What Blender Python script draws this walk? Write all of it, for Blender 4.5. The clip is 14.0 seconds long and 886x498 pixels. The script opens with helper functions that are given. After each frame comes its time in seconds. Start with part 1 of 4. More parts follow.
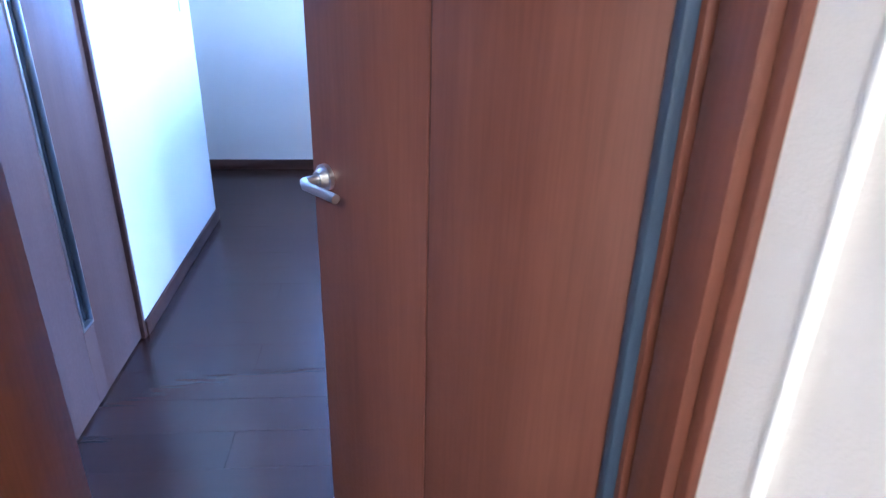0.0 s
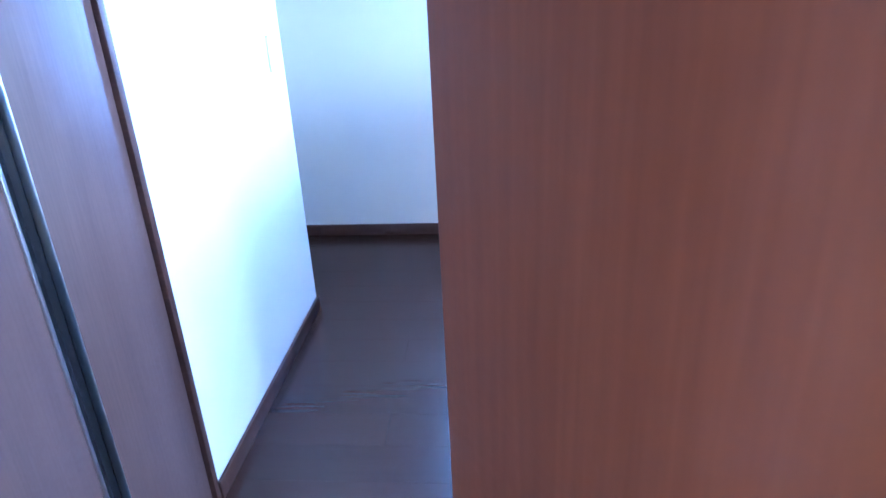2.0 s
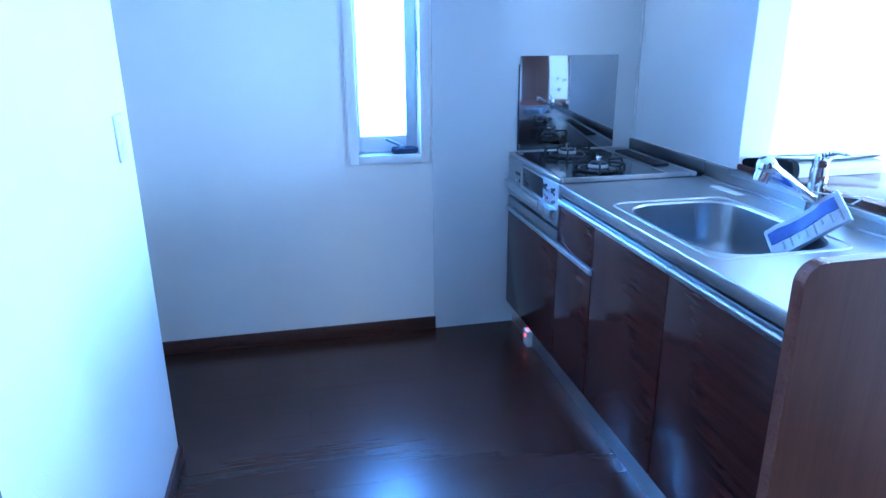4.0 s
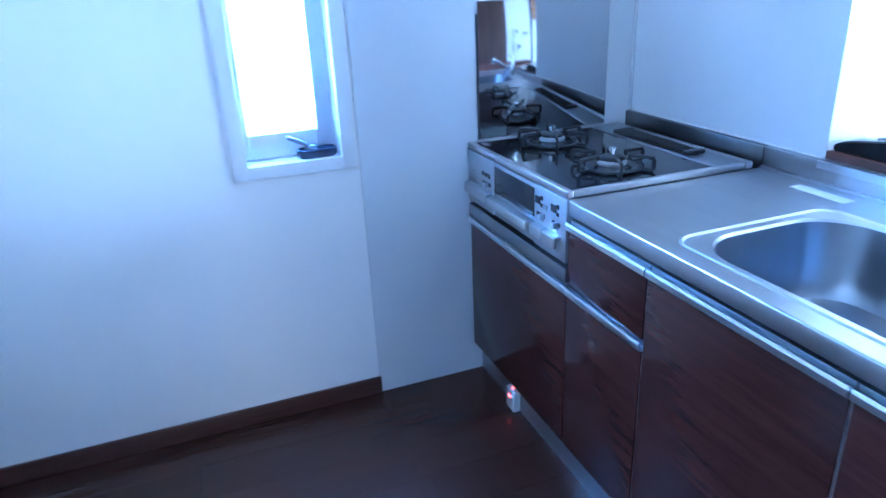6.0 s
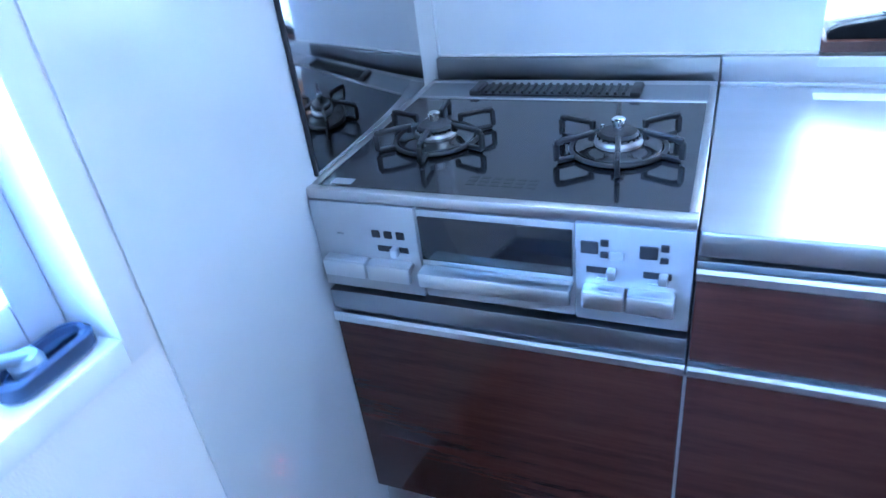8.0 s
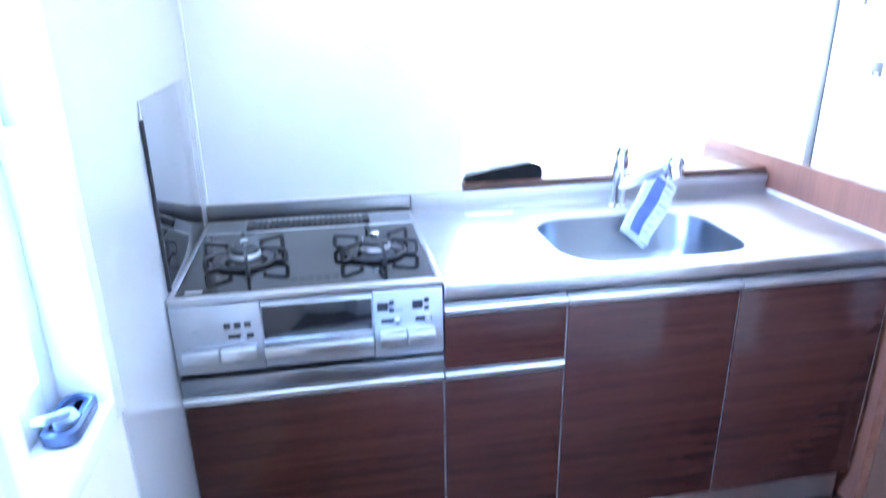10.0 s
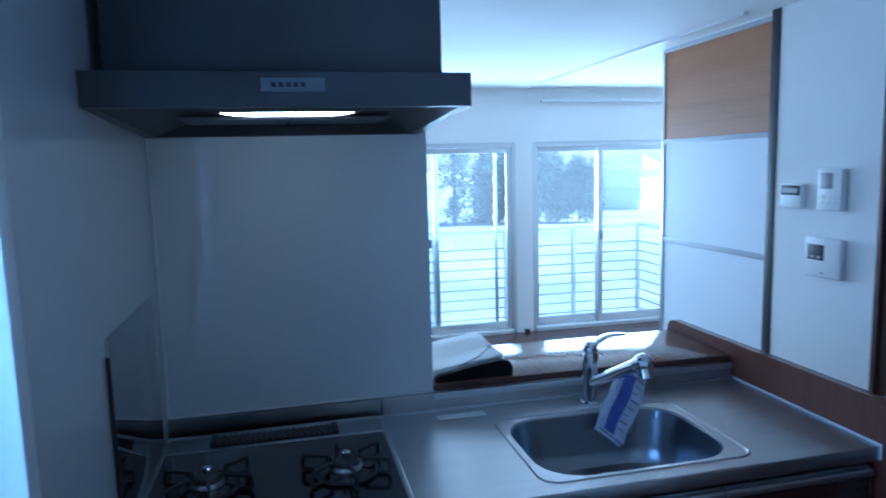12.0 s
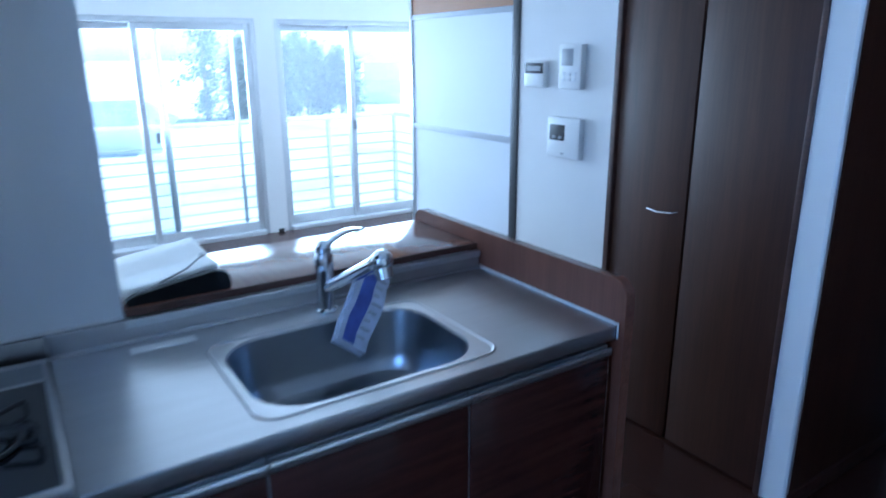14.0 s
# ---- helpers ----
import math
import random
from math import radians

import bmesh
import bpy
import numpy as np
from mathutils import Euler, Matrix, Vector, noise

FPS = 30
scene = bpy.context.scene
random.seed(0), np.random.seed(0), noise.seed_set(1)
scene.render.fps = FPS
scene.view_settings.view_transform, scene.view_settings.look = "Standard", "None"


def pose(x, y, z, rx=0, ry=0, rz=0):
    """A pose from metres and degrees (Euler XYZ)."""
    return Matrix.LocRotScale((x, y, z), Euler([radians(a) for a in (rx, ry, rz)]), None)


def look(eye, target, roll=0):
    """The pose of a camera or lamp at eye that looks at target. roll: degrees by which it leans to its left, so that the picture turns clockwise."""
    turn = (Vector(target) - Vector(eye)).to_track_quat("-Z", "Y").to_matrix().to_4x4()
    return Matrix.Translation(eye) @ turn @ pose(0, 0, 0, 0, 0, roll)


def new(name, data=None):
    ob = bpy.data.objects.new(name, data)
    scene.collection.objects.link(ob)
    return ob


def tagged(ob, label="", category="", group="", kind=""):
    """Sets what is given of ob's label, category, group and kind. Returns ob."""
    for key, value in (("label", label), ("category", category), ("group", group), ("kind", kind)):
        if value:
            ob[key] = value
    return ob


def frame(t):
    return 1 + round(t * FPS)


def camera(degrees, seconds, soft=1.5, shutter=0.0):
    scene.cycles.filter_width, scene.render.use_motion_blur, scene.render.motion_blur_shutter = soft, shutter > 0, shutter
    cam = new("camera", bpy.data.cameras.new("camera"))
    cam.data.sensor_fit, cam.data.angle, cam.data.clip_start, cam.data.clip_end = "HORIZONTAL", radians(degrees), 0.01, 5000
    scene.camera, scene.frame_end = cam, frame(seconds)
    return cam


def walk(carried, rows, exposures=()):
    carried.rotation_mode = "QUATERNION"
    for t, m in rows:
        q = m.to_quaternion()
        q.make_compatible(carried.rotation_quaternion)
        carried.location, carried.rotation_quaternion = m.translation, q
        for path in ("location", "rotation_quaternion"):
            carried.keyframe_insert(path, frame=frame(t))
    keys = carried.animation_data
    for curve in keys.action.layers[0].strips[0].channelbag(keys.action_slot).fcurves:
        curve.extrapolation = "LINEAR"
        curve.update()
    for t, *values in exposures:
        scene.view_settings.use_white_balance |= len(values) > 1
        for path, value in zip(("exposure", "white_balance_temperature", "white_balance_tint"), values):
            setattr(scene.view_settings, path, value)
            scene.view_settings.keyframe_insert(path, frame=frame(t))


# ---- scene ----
cam = camera(67.6, 14.0, shutter=0.5)

PATH = [
    (0, (-1.078, -3.983, 1.315), (-0.925, -2.179, 0.465), 1.5),
    (0.5, (-1.124, -3.88, 1.316), (-0.937, -2.078, 0.468), -0.2),
    (1, (-1.124, -3.595, 1.323), (-1.092, -1.778, 0.488), -1.2),
    (1.5, (-1.177, -3.332, 1.324), (-1.313, -1.517, 0.496), -1.4),
    (2, (-1.175, -3.234, 1.349), (-1.354, -1.414, 0.538), -2.9),
    (2.4, (-1.243, -3.123, 1.319), (-1.584, -1.269, 0.653), -1.6),
    (2.5, (-1.294, -3.091, 1.297), (-1.662, -1.234, 0.651), -0.8),
    (3, (-1.441, -2.907, 1.301), (-1.479, -1.008, 0.674), -1.3),
    (3.4, (-1.49, -2.838, 1.327), (-1.13, -0.977, 0.689), 0.4),
    (3.5, (-1.492, -2.821, 1.33), (-1.1, -0.969, 0.684), 0.6),
    (4, (-1.51, -2.793, 1.325), (-1.105, -0.937, 0.701), -0.4),
    (6.3, (-1.333, -1.661, 1.286), (-0.597, 0.009, 0.467), -3.2),
    (6.5, (-1.309, -1.519, 1.308), (-0.476, 0.074, 0.434), -2.8),
    (7, (-1.355, -1.192, 1.281), (-0.197, 0.172, 0.388), -2.0),
    (7.5, (-1.381, -0.88, 1.258), (-0.001, 0.136, 0.227), -3.0),
    (7.7, (-1.365, -0.751, 1.244), (0.092, 0.155, 0.217), -5.1),
    (9.8, (-1.928, -0.374, 1.436), (-0.159, -0.692, 0.558), -0.3),
    (10, (-1.953, -0.368, 1.391), (-0.102, -0.686, 0.704), -0.8),
    (10.5, (-1.943, -0.355, 1.515), (-0.054, -0.731, 0.975), 1.4),
    (11, (-1.936, -0.361, 1.528), (-0.001, -0.744, 1.197), -0.2),
    (11.5, (-1.916, -0.348, 1.542), (0.031, -0.735, 1.3), -1.9),
    (12, (-1.916, -0.361, 1.539), (0.016, -0.812, 1.29), -1.5),
    (12.5, (-1.895, -0.384, 1.504), (-0.063, -1.1, 1.144), 0.1),
    (13, (-1.887, -0.398, 1.463), (-0.156, -1.259, 0.953), 0.5),
    (13.3, (-1.865, -0.403, 1.457), (-0.183, -1.31, 0.867), 0.3),
    (13.5, (-1.836, -0.424, 1.472), (-0.185, -1.361, 0.842), 0.3),
    (14, (-1.642, -0.599, 1.453), (-0.037, -1.65, 0.888), -0.4),
]
EXPOSURE = [
    (0, 3.25, 4080, 14),
    (0.5, 3.5, 4150, 14),
    (1.5, 3.65, 4150, 13),
    (2.4, 3.0, 4100, 10),
    (3, 2.7, 3800, 7),
    (4, 2.72, 3780, 5),
    (6.5, 3.25, 4050, 6),
    (7, 3.45, 4120, 6),
    (7.7, 3.55, 4180, 6),
    (9.8, 4.45, 4900, 11),
    (10, 4.3, 4850, 11),
    (10.5, 2.9, 4200, 6),
    (11, 2.1, 4150, 4),
    (11.5, 1.2, 4100, 1),
    (12, 0.62, 4150, 0),
    (12.5, 0.42, 4150, 0),
    (13, 0.5, 4200, 0),
    (13.5, 0.88, 4350, 3),
    (14, 1.15, 4430, 3),
]
walk(cam, [(t, look(eye, target, roll)) for t, eye, target, roll in PATH], EXPOSURE)

# ---- light ----
world = bpy.data.worlds.new("sky")
scene.world = world
world.use_nodes = True
wn = world.node_tree.nodes
sky = wn.new("ShaderNodeTexSky")
sky.sky_type, sky.sun_disc = "NISHITA", False
sky.sun_elevation, sky.sun_rotation = radians(39), radians(193)
world.node_tree.links.new(sky.outputs[0], wn["Background"].inputs[0])
wn["Background"].inputs[1].default_value = 0.15
sun = new("sun", bpy.data.lights.new("sun", "SUN"))
sun.data.energy, sun.data.angle, sun.data.color = 5.0, radians(0.5), (1, 0.95, 0.88)
sun.matrix_world = look((-2, -8.5, 7), (0, 0, 0))


def area_lamp(name, eye, target, w, h, watts, color):
    ob = new(name, bpy.data.lights.new(name, "AREA"))
    ob.data.shape, ob.data.size, ob.data.size_y = "RECTANGLE", w, h
    ob.data.energy, ob.data.color = watts, color
    ob.matrix_world = look(eye, target)
    return ob


area_lamp("window_light", (3.85, -1.5, 1.3), (0, -1.5, 0.95), 1.5, 0.8, 40, (0.93, 0.97, 1))
area_lamp("window_light", (3.85, -3.3, 1.3), (0, -3.3, 0.95), 1.5, 0.8, 40, (0.93, 0.97, 1))
area_lamp("window_light", (-1.13, 0.16, 1.42), (-1.13, -2, 1.2), 0.2, 1.0, 4.8, (0.44, 0.62, 1))
area_lamp("hall_light", (-1.35, -5.4, 2.17), (-1.35, -5.3, 0.6), 0.4, 0.4, 10, (1, 0.7, 0.38))



# ---- materials ----
def mat(name, color, rough=0.5, metal=0.0, vary=0.12, scale=6.0, bump=0.1, bump_scale=60.0, stretch=(1, 1, 1), coat=0.0, emit=0.0, random_piece=0.0):
    m = bpy.data.materials.new(name)
    m.use_nodes = True
    t, n = m.node_tree, m.node_tree.nodes
    p = n["Principled BSDF"]
    p.inputs["Roughness"].default_value, p.inputs["Metallic"].default_value = rough, metal
    p.inputs["Coat Weight"].default_value, p.inputs["Coat Roughness"].default_value = coat, 0.08
    geo = n.new("ShaderNodeTexCoord")
    mp = n.new("ShaderNodeMapping")
    mp.inputs["Scale"].default_value = stretch
    t.links.new(geo.outputs["Object"], mp.inputs[0])
    big, fine = n.new("ShaderNodeTexNoise"), n.new("ShaderNodeTexNoise")
    big.inputs["Scale"].default_value, fine.inputs["Scale"].default_value = scale, bump_scale
    big.inputs["Detail"].default_value, fine.inputs["Detail"].default_value = 5, 3
    t.links.new(mp.outputs[0], big.inputs[0])
    t.links.new(mp.outputs[0], fine.inputs[0])
    ramp = n.new("ShaderNodeValToRGB")
    lo, hi = [c * (1 - vary) for c in color], [min(1, c * (1 + vary)) for c in color]
    ramp.color_ramp.elements[0].color, ramp.color_ramp.elements[1].color = (*lo, 1), (*hi, 1)
    ramp.color_ramp.elements[0].position, ramp.color_ramp.elements[1].position = 0.3, 0.7
    t.links.new(big.outputs[0], ramp.inputs[0])
    last = ramp.outputs[0]
    if random_piece:
        info = n.new("ShaderNodeObjectInfo")
        hsv = n.new("ShaderNodeHueSaturation")
        rng = n.new("ShaderNodeMapRange")
        rng.inputs["To Min"].default_value, rng.inputs["To Max"].default_value = 1 - random_piece, 1 + random_piece
        t.links.new(info.outputs["Random"], rng.inputs[0])
        t.links.new(rng.outputs[0], hsv.inputs["Value"])
        t.links.new(last, hsv.inputs["Color"])
        last = hsv.outputs[0]
    t.links.new(last, p.inputs["Base Color"])
    rr = n.new("ShaderNodeMapRange")
    rr.inputs["To Min"].default_value, rr.inputs["To Max"].default_value = rough * 0.85, min(1, rough * 1.15)
    t.links.new(fine.outputs[0], rr.inputs[0])
    t.links.new(rr.outputs[0], p.inputs["Roughness"])
    if bump:
        b = n.new("ShaderNodeBump")
        b.inputs["Strength"].default_value, b.inputs["Distance"].default_value = bump, 0.002
        t.links.new(fine.outputs[0], b.inputs["Height"])
        t.links.new(b.outputs[0], p.inputs["Normal"])
    if emit:
        p.inputs["Emission Color"].default_value = (*color, 1)
        p.inputs["Emission Strength"].default_value = emit
    return m


def wood(name, dark, light, rough, along="Z", bands=9.0, coat=0.0, random_piece=0.0, bump=0.05):
    """Wood veneer with grain along one axis."""
    m = mat(name, light, rough, 0, 0.1, 3, bump, 120, coat=coat, random_piece=random_piece)
    t, n = m.node_tree, m.node_tree.nodes
    p = n["Principled BSDF"]
    long = {"X": (0.6, 14, 14), "Y": (14, 0.6, 14), "Z": (14, 14, 0.6)}[along]
    mp2 = n.new("ShaderNodeMapping")
    mp2.inputs["Scale"].default_value = long
    co = n.new("ShaderNodeTexCoord")
    t.links.new(co.outputs["Object"], mp2.inputs[0])
    if random_piece:
        oi, sh = n.new("ShaderNodeObjectInfo"), n.new("ShaderNodeMath")
        sh.operation = "MULTIPLY"
        sh.inputs[1].default_value = 37.0
        t.links.new(oi.outputs["Random"], sh.inputs[0])
        t.links.new(sh.outputs[0], mp2.inputs["Location"])
    g, g2 = n.new("ShaderNodeTexNoise"), n.new("ShaderNodeTexNoise")
    g.inputs["Scale"].default_value, g.inputs["Detail"].default_value, g.inputs["Distortion"].default_value = bands / 9, 6, 0.6
    g2.inputs["Scale"].default_value, g2.inputs["Detail"].default_value = bands * 1.3, 4
    t.links.new(mp2.outputs[0], g.inputs[0])
    t.links.new(mp2.outputs[0], g2.inputs[0])
    mix = n.new("ShaderNodeMath")
    mix.operation = "MULTIPLY_ADD"
    mix.inputs[1].default_value = 0.45
    t.links.new(g2.outputs[0], mix.inputs[0])
    half = n.new("ShaderNodeMath")
    half.operation = "MULTIPLY"
    half.inputs[1].default_value = 0.6
    t.links.new(g.outputs[0], half.inputs[0])
    t.links.new(half.outputs[0], mix.inputs[2])
    ramp = n.new("ShaderNodeValToRGB")
    ramp.color_ramp.elements[0].position, ramp.color_ramp.elements[1].position = 0.38, 0.66
    ramp.color_ramp.elements[0].color, ramp.color_ramp.elements[1].color = (*dark, 1), (*light, 1)
    t.links.new(mix.outputs[0], ramp.inputs[0])
    target = p.inputs["Base Color"]
    if random_piece:
        hs = [x for x in n if x.bl_idname == "ShaderNodeHueSaturation"][0]
        target = hs.inputs["Color"]
    t.links.new(ramp.outputs[0], target)
    return m


WALL = mat("wallpaper", (0.8, 0.79, 0.77), 0.75, vary=0.03, scale=2, bump=0.35, bump_scale=260)
CEIL = mat("ceiling_paper", (0.82, 0.82, 0.8), 0.8, vary=0.02, scale=2, bump=0.25, bump_scale=200)
PANEL = mat("kitchen_panel", (0.66, 0.67, 0.68), 0.14, vary=0.02, scale=2, bump=0.02, bump_scale=20, coat=0.6)
PANEL.node_tree.nodes["Principled BSDF"].inputs["Coat Roughness"].default_value = 0.03
FLOOR = wood("floor_wood", (0.0372, 0.015, 0.0101), (0.0402, 0.0163, 0.011), 0.25, "X", 9, random_piece=0.05, bump=0.0)
FLOOR.node_tree.nodes["Principled BSDF"].inputs["Specular IOR Level"].default_value = 0.42
FLOORJOINT = mat("floor_joint", (0.012, 0.006, 0.005), 0.5)
BASE = wood("baseboard_wood", (0.045, 0.02, 0.015), (0.09, 0.042, 0.03), 0.4, "X", 9)
DOOR = wood("door_wood", (0.13, 0.052, 0.034), (0.172, 0.072, 0.048), 0.36, "Z", 9)
JAMB = wood("jamb_wood", (0.11, 0.04, 0.022), (0.16, 0.06, 0.034), 0.4, "Z", 9)
CABWOOD = wood("cabinet_veneer", (0.029, 0.0105, 0.0085), (0.054, 0.0195, 0.0145), 0.13, "Y", 34, coat=0.0)
CABWOOD.node_tree.nodes["Principled BSDF"].inputs["Specular IOR Level"].default_value = 0.32
SHELFWOOD = wood("counter_wood", (0.14, 0.06, 0.04), (0.22, 0.1, 0.065), 0.14, "X", 9)
SHELFWOOD.node_tree.nodes["Principled BSDF"].inputs["Specular IOR Level"].default_value = 0.9
ENDWOOD = wood("end_panel_wood", (0.12, 0.045, 0.026), (0.17, 0.065, 0.038), 0.38, "Z", 9)
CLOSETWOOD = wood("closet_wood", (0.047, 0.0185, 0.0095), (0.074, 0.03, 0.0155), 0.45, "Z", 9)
LIGHTWOOD = wood("screen_wood", (0.29, 0.125, 0.04), (0.37, 0.17, 0.058), 0.5, "X", 9)
STEEL = mat("brushed_steel", (0.51, 0.51, 0.52), 0.33, 1, 0.04, 3, 0.003, 140, (8, 1, 8))
SINKSTEEL = mat("sink_steel", (0.33, 0.345, 0.37), 0.3, 1, 0.06, 8, 0.03, 60)
MIRRORSTEEL = mat("polished_steel", (0.5, 0.51, 0.53), 0.06, 1, 0.04, 3, 0.01, 30)
CHROME = mat("chrome", (0.75, 0.76, 0.78), 0.08, 1, 0.03, 10, 0)
ALU = mat("aluminium", (0.68, 0.7, 0.72), 0.32, 1, 0.04, 8, 0.03, 100)
SILVER = mat("silver_paint", (0.43, 0.44, 0.46), 0.35, 0.6, 0.04, 12, 0.02, 120)
BLACKGLASS = mat("black_glass", (0.012, 0.013, 0.016), 0.08, 0, 0.2, 5, 0)
BLACKGLASS.node_tree.nodes["Principled BSDF"].inputs["Specular IOR Level"].default_value = 0.7
IRON = mat("black_enamel", (0.015, 0.015, 0.017), 0.4, 0, 0.3, 40, 0.2, 200)
DARK = mat("dark_plastic", (0.02, 0.02, 0.023), 0.5, 0, 0.2, 30, 0.1, 150)
WHITEPL = mat("white_plastic", (0.75, 0.75, 0.74), 0.4, 0, 0.03, 10, 0.05, 200)
GREYPL = mat("grey_plastic", (0.3, 0.31, 0.33), 0.45, 0, 0.05, 10, 0.05, 200)
HOODMET = mat("hood_metal", (0.075, 0.078, 0.085), 0.4, 0.5, 0.05, 5, 0.03, 90)
HOODSTRIP = mat("hood_control_strip", (0.15, 0.16, 0.18), 0.4, 0.3, 0.05, 9, 0.03, 90)
HOODDARK = mat("hood_inside", (0.11, 0.11, 0.118), 0.45, 0.4, 0.1, 12, 0.05, 90)
FRAMEW = mat("window_frame_white", (0.72, 0.73, 0.74), 0.4, 0, 0.04, 8, 0.05, 120)
SASH = mat("sash_aluminium", (0.62, 0.63, 0.64), 0.35, 0.3, 0.04, 8, 0.05, 120)
MILK = mat("milky_panel", (0.72, 0.74, 0.77), 0.6, 0, 0.02, 2, 0.02, 40)
SCREENRAIL = mat("screen_rail_paint", (0.5, 0.52, 0.56), 0.6, 0, 0.04, 8, 0.03, 90)
PAPER = mat("paper", (0.8, 0.8, 0.78), 0.7, 0, 0.04, 6, 0.1, 90)
BLUEPR = mat("blue_print", (0.085, 0.11, 0.36), 0.4, 0, 0.25, 30, 0.1, 60)
LEATHER = mat("black_case", (0.007, 0.007, 0.008), 0.7, 0, 0.3, 30, 0.4, 180)
LEATHER.node_tree.nodes["Principled BSDF"].inputs["Specular IOR Level"].default_value = 0.15
CAULK = mat("white_caulk", (0.75, 0.75, 0.74), 0.5, 0, 0.05, 20, 0.1, 90)
LAMP = mat("hood_lamp", (1, 0.93, 0.82), 0.4, emit=11)
REDLED = mat("red_led", (1, 0.05, 0.03), 0.4, emit=1.2)
STUCCO = mat("outside_wall", (0.66, 0.65, 0.63), 0.9, vary=0.08, scale=1, bump=0.4, bump_scale=60)
WHITEWALL = mat("white_stucco", (0.82, 0.81, 0.79), 0.9, vary=0.06, scale=1, bump=0.3, bump_scale=60)
FIELD = mat("field", (0.62, 0.6, 0.54), 0.95, vary=0.25, scale=0.15, bump=0.3, bump_scale=8)
RAILW = mat("railing_paint", (0.6, 0.61, 0.62), 0.4, 0, 0.05, 8, 0.03, 90)
RAILBAR = mat("railing_bar_paint", (0.45, 0.46, 0.48), 0.4, 0, 0.05, 8, 0.03, 90)
CONC = mat("balcony_concrete", (0.72, 0.72, 0.7), 0.85, vary=0.12, scale=3, bump=0.4, bump_scale=90)
LEAF = mat("cedar_leaves", (0.1, 0.125, 0.11), 0.7, 0, 0.35, 2, 0, 60)
lt, ln = LEAF.node_tree, LEAF.node_tree.nodes
thin, both = ln.new("ShaderNodeBsdfTranslucent"), ln.new("ShaderNodeAddShader")
thin.inputs[0].default_value = (0.1, 0.125, 0.11, 1)
lt.links.new(ln["Principled BSDF"].outputs[0], both.inputs[0])
lt.links.new(thin.outputs[0], both.inputs[1])
lt.links.new(both.outputs[0], ln["Material Output"].inputs[0])
BARK = mat("bark", (0.34, 0.3, 0.26), 0.9, 0, 0.3, 10, 0.5, 60)
ROOF = mat("roof_tiles", (0.2, 0.23, 0.27), 0.6, 0, 0.2, 2, 0.3, 30)


def glass(name, tint=(0.95, 0.98, 0.98), glare=0.0):
    m = bpy.data.materials.new(name)
    m.use_nodes = True
    t, n = m.node_tree, m.node_tree.nodes
    n.remove(n["Principled BSDF"])
    tr, gl, mx = n.new("ShaderNodeBsdfTransparent"), n.new("ShaderNodeBsdfGlossy"), n.new("ShaderNodeMixShader")
    fr = n.new("ShaderNodeFresnel")
    tr.inputs[0].default_value, gl.inputs["Roughness"].default_value = (*tint, 1), 0.02
    t.links.new(fr.outputs[0], mx.inputs[0])
    t.links.new(tr.outputs[0], mx.inputs[1])
    t.links.new(gl.outputs[0], mx.inputs[2])
    # translucent share that whitens the outdoor view, standing in for glare
    veil, film_ = n.new("ShaderNodeBsdfTranslucent"), n.new("ShaderNodeMixShader")
    veil.inputs[0].default_value, film_.inputs[0].default_value = (0.85, 0.87, 0.9, 1), glare
    t.links.new(mx.outputs[0], film_.inputs[1])
    t.links.new(veil.outputs[0], film_.inputs[2])
    t.links.new(film_.outputs[0], n["Material Output"].inputs[0])
    return m


GLASS = glass("clear_glass", glare=0.012)
FROST = mat("frosted_glass", (0.9, 0.93, 0.95), 0.35, 0, 0.02, 5, 0.05, 200)
fp = FROST.node_tree.nodes["Principled BSDF"]
fp.inputs["Transmission Weight"].default_value = 0.9
fp.inputs["IOR"].default_value = 1.1


# ---- shapes ----
def box(bm, x0, x1, y0, y1, z0, z1, bevel=0.0, seg=2, m=None):
    x0, x1, y0, y1, z0, z1 = min(x0, x1), max(x0, x1), min(y0, y1), max(y0, y1), min(z0, z1), max(z0, z1)
    v = bmesh.ops.create_cube(bm, size=1)["verts"]
    for q in v:
        q.co = Vector(((x0 + x1) / 2 + q.co.x * (x1 - x0), (y0 + y1) / 2 + q.co.y * (y1 - y0), (z0 + z1) / 2 + q.co.z * (z1 - z0)))
    if bevel:
        edges = list({e for q in v for e in q.link_edges})
        made = bmesh.ops.bevel(bm, geom=edges, offset=bevel, segments=seg, affect="EDGES", profile=0.5)
        v = list({q for f in made["faces"] for q in f.verts} | {q for q in v if q.is_valid})
    if m is not None:
        bmesh.ops.transform(bm, matrix=m, verts=v)
    return bm


def cyl(bm, a, b, r0, r1=None, seg=20, caps=True):
    a, b = Vector(a), Vector(b)
    q = (b - a).to_track_quat("Z", "Y").to_matrix().to_4x4()
    bmesh.ops.create_cone(bm, cap_ends=caps, segments=seg, radius1=r0, radius2=r0 if r1 is None else r1, depth=(b - a).length,
                          matrix=Matrix.Translation((a + b) / 2) @ q)
    return bm


def tube(bm, pts, r, seg=16):
    """A round bar along points, with joints smoothed by balls."""
    for a, b in zip(pts, pts[1:]):
        cyl(bm, a, b, r, seg=seg)
    for p in pts[1:-1]:
        bmesh.ops.create_uvsphere(bm, u_segments=seg, v_segments=8, radius=r, matrix=Matrix.Translation(p))
    return bm


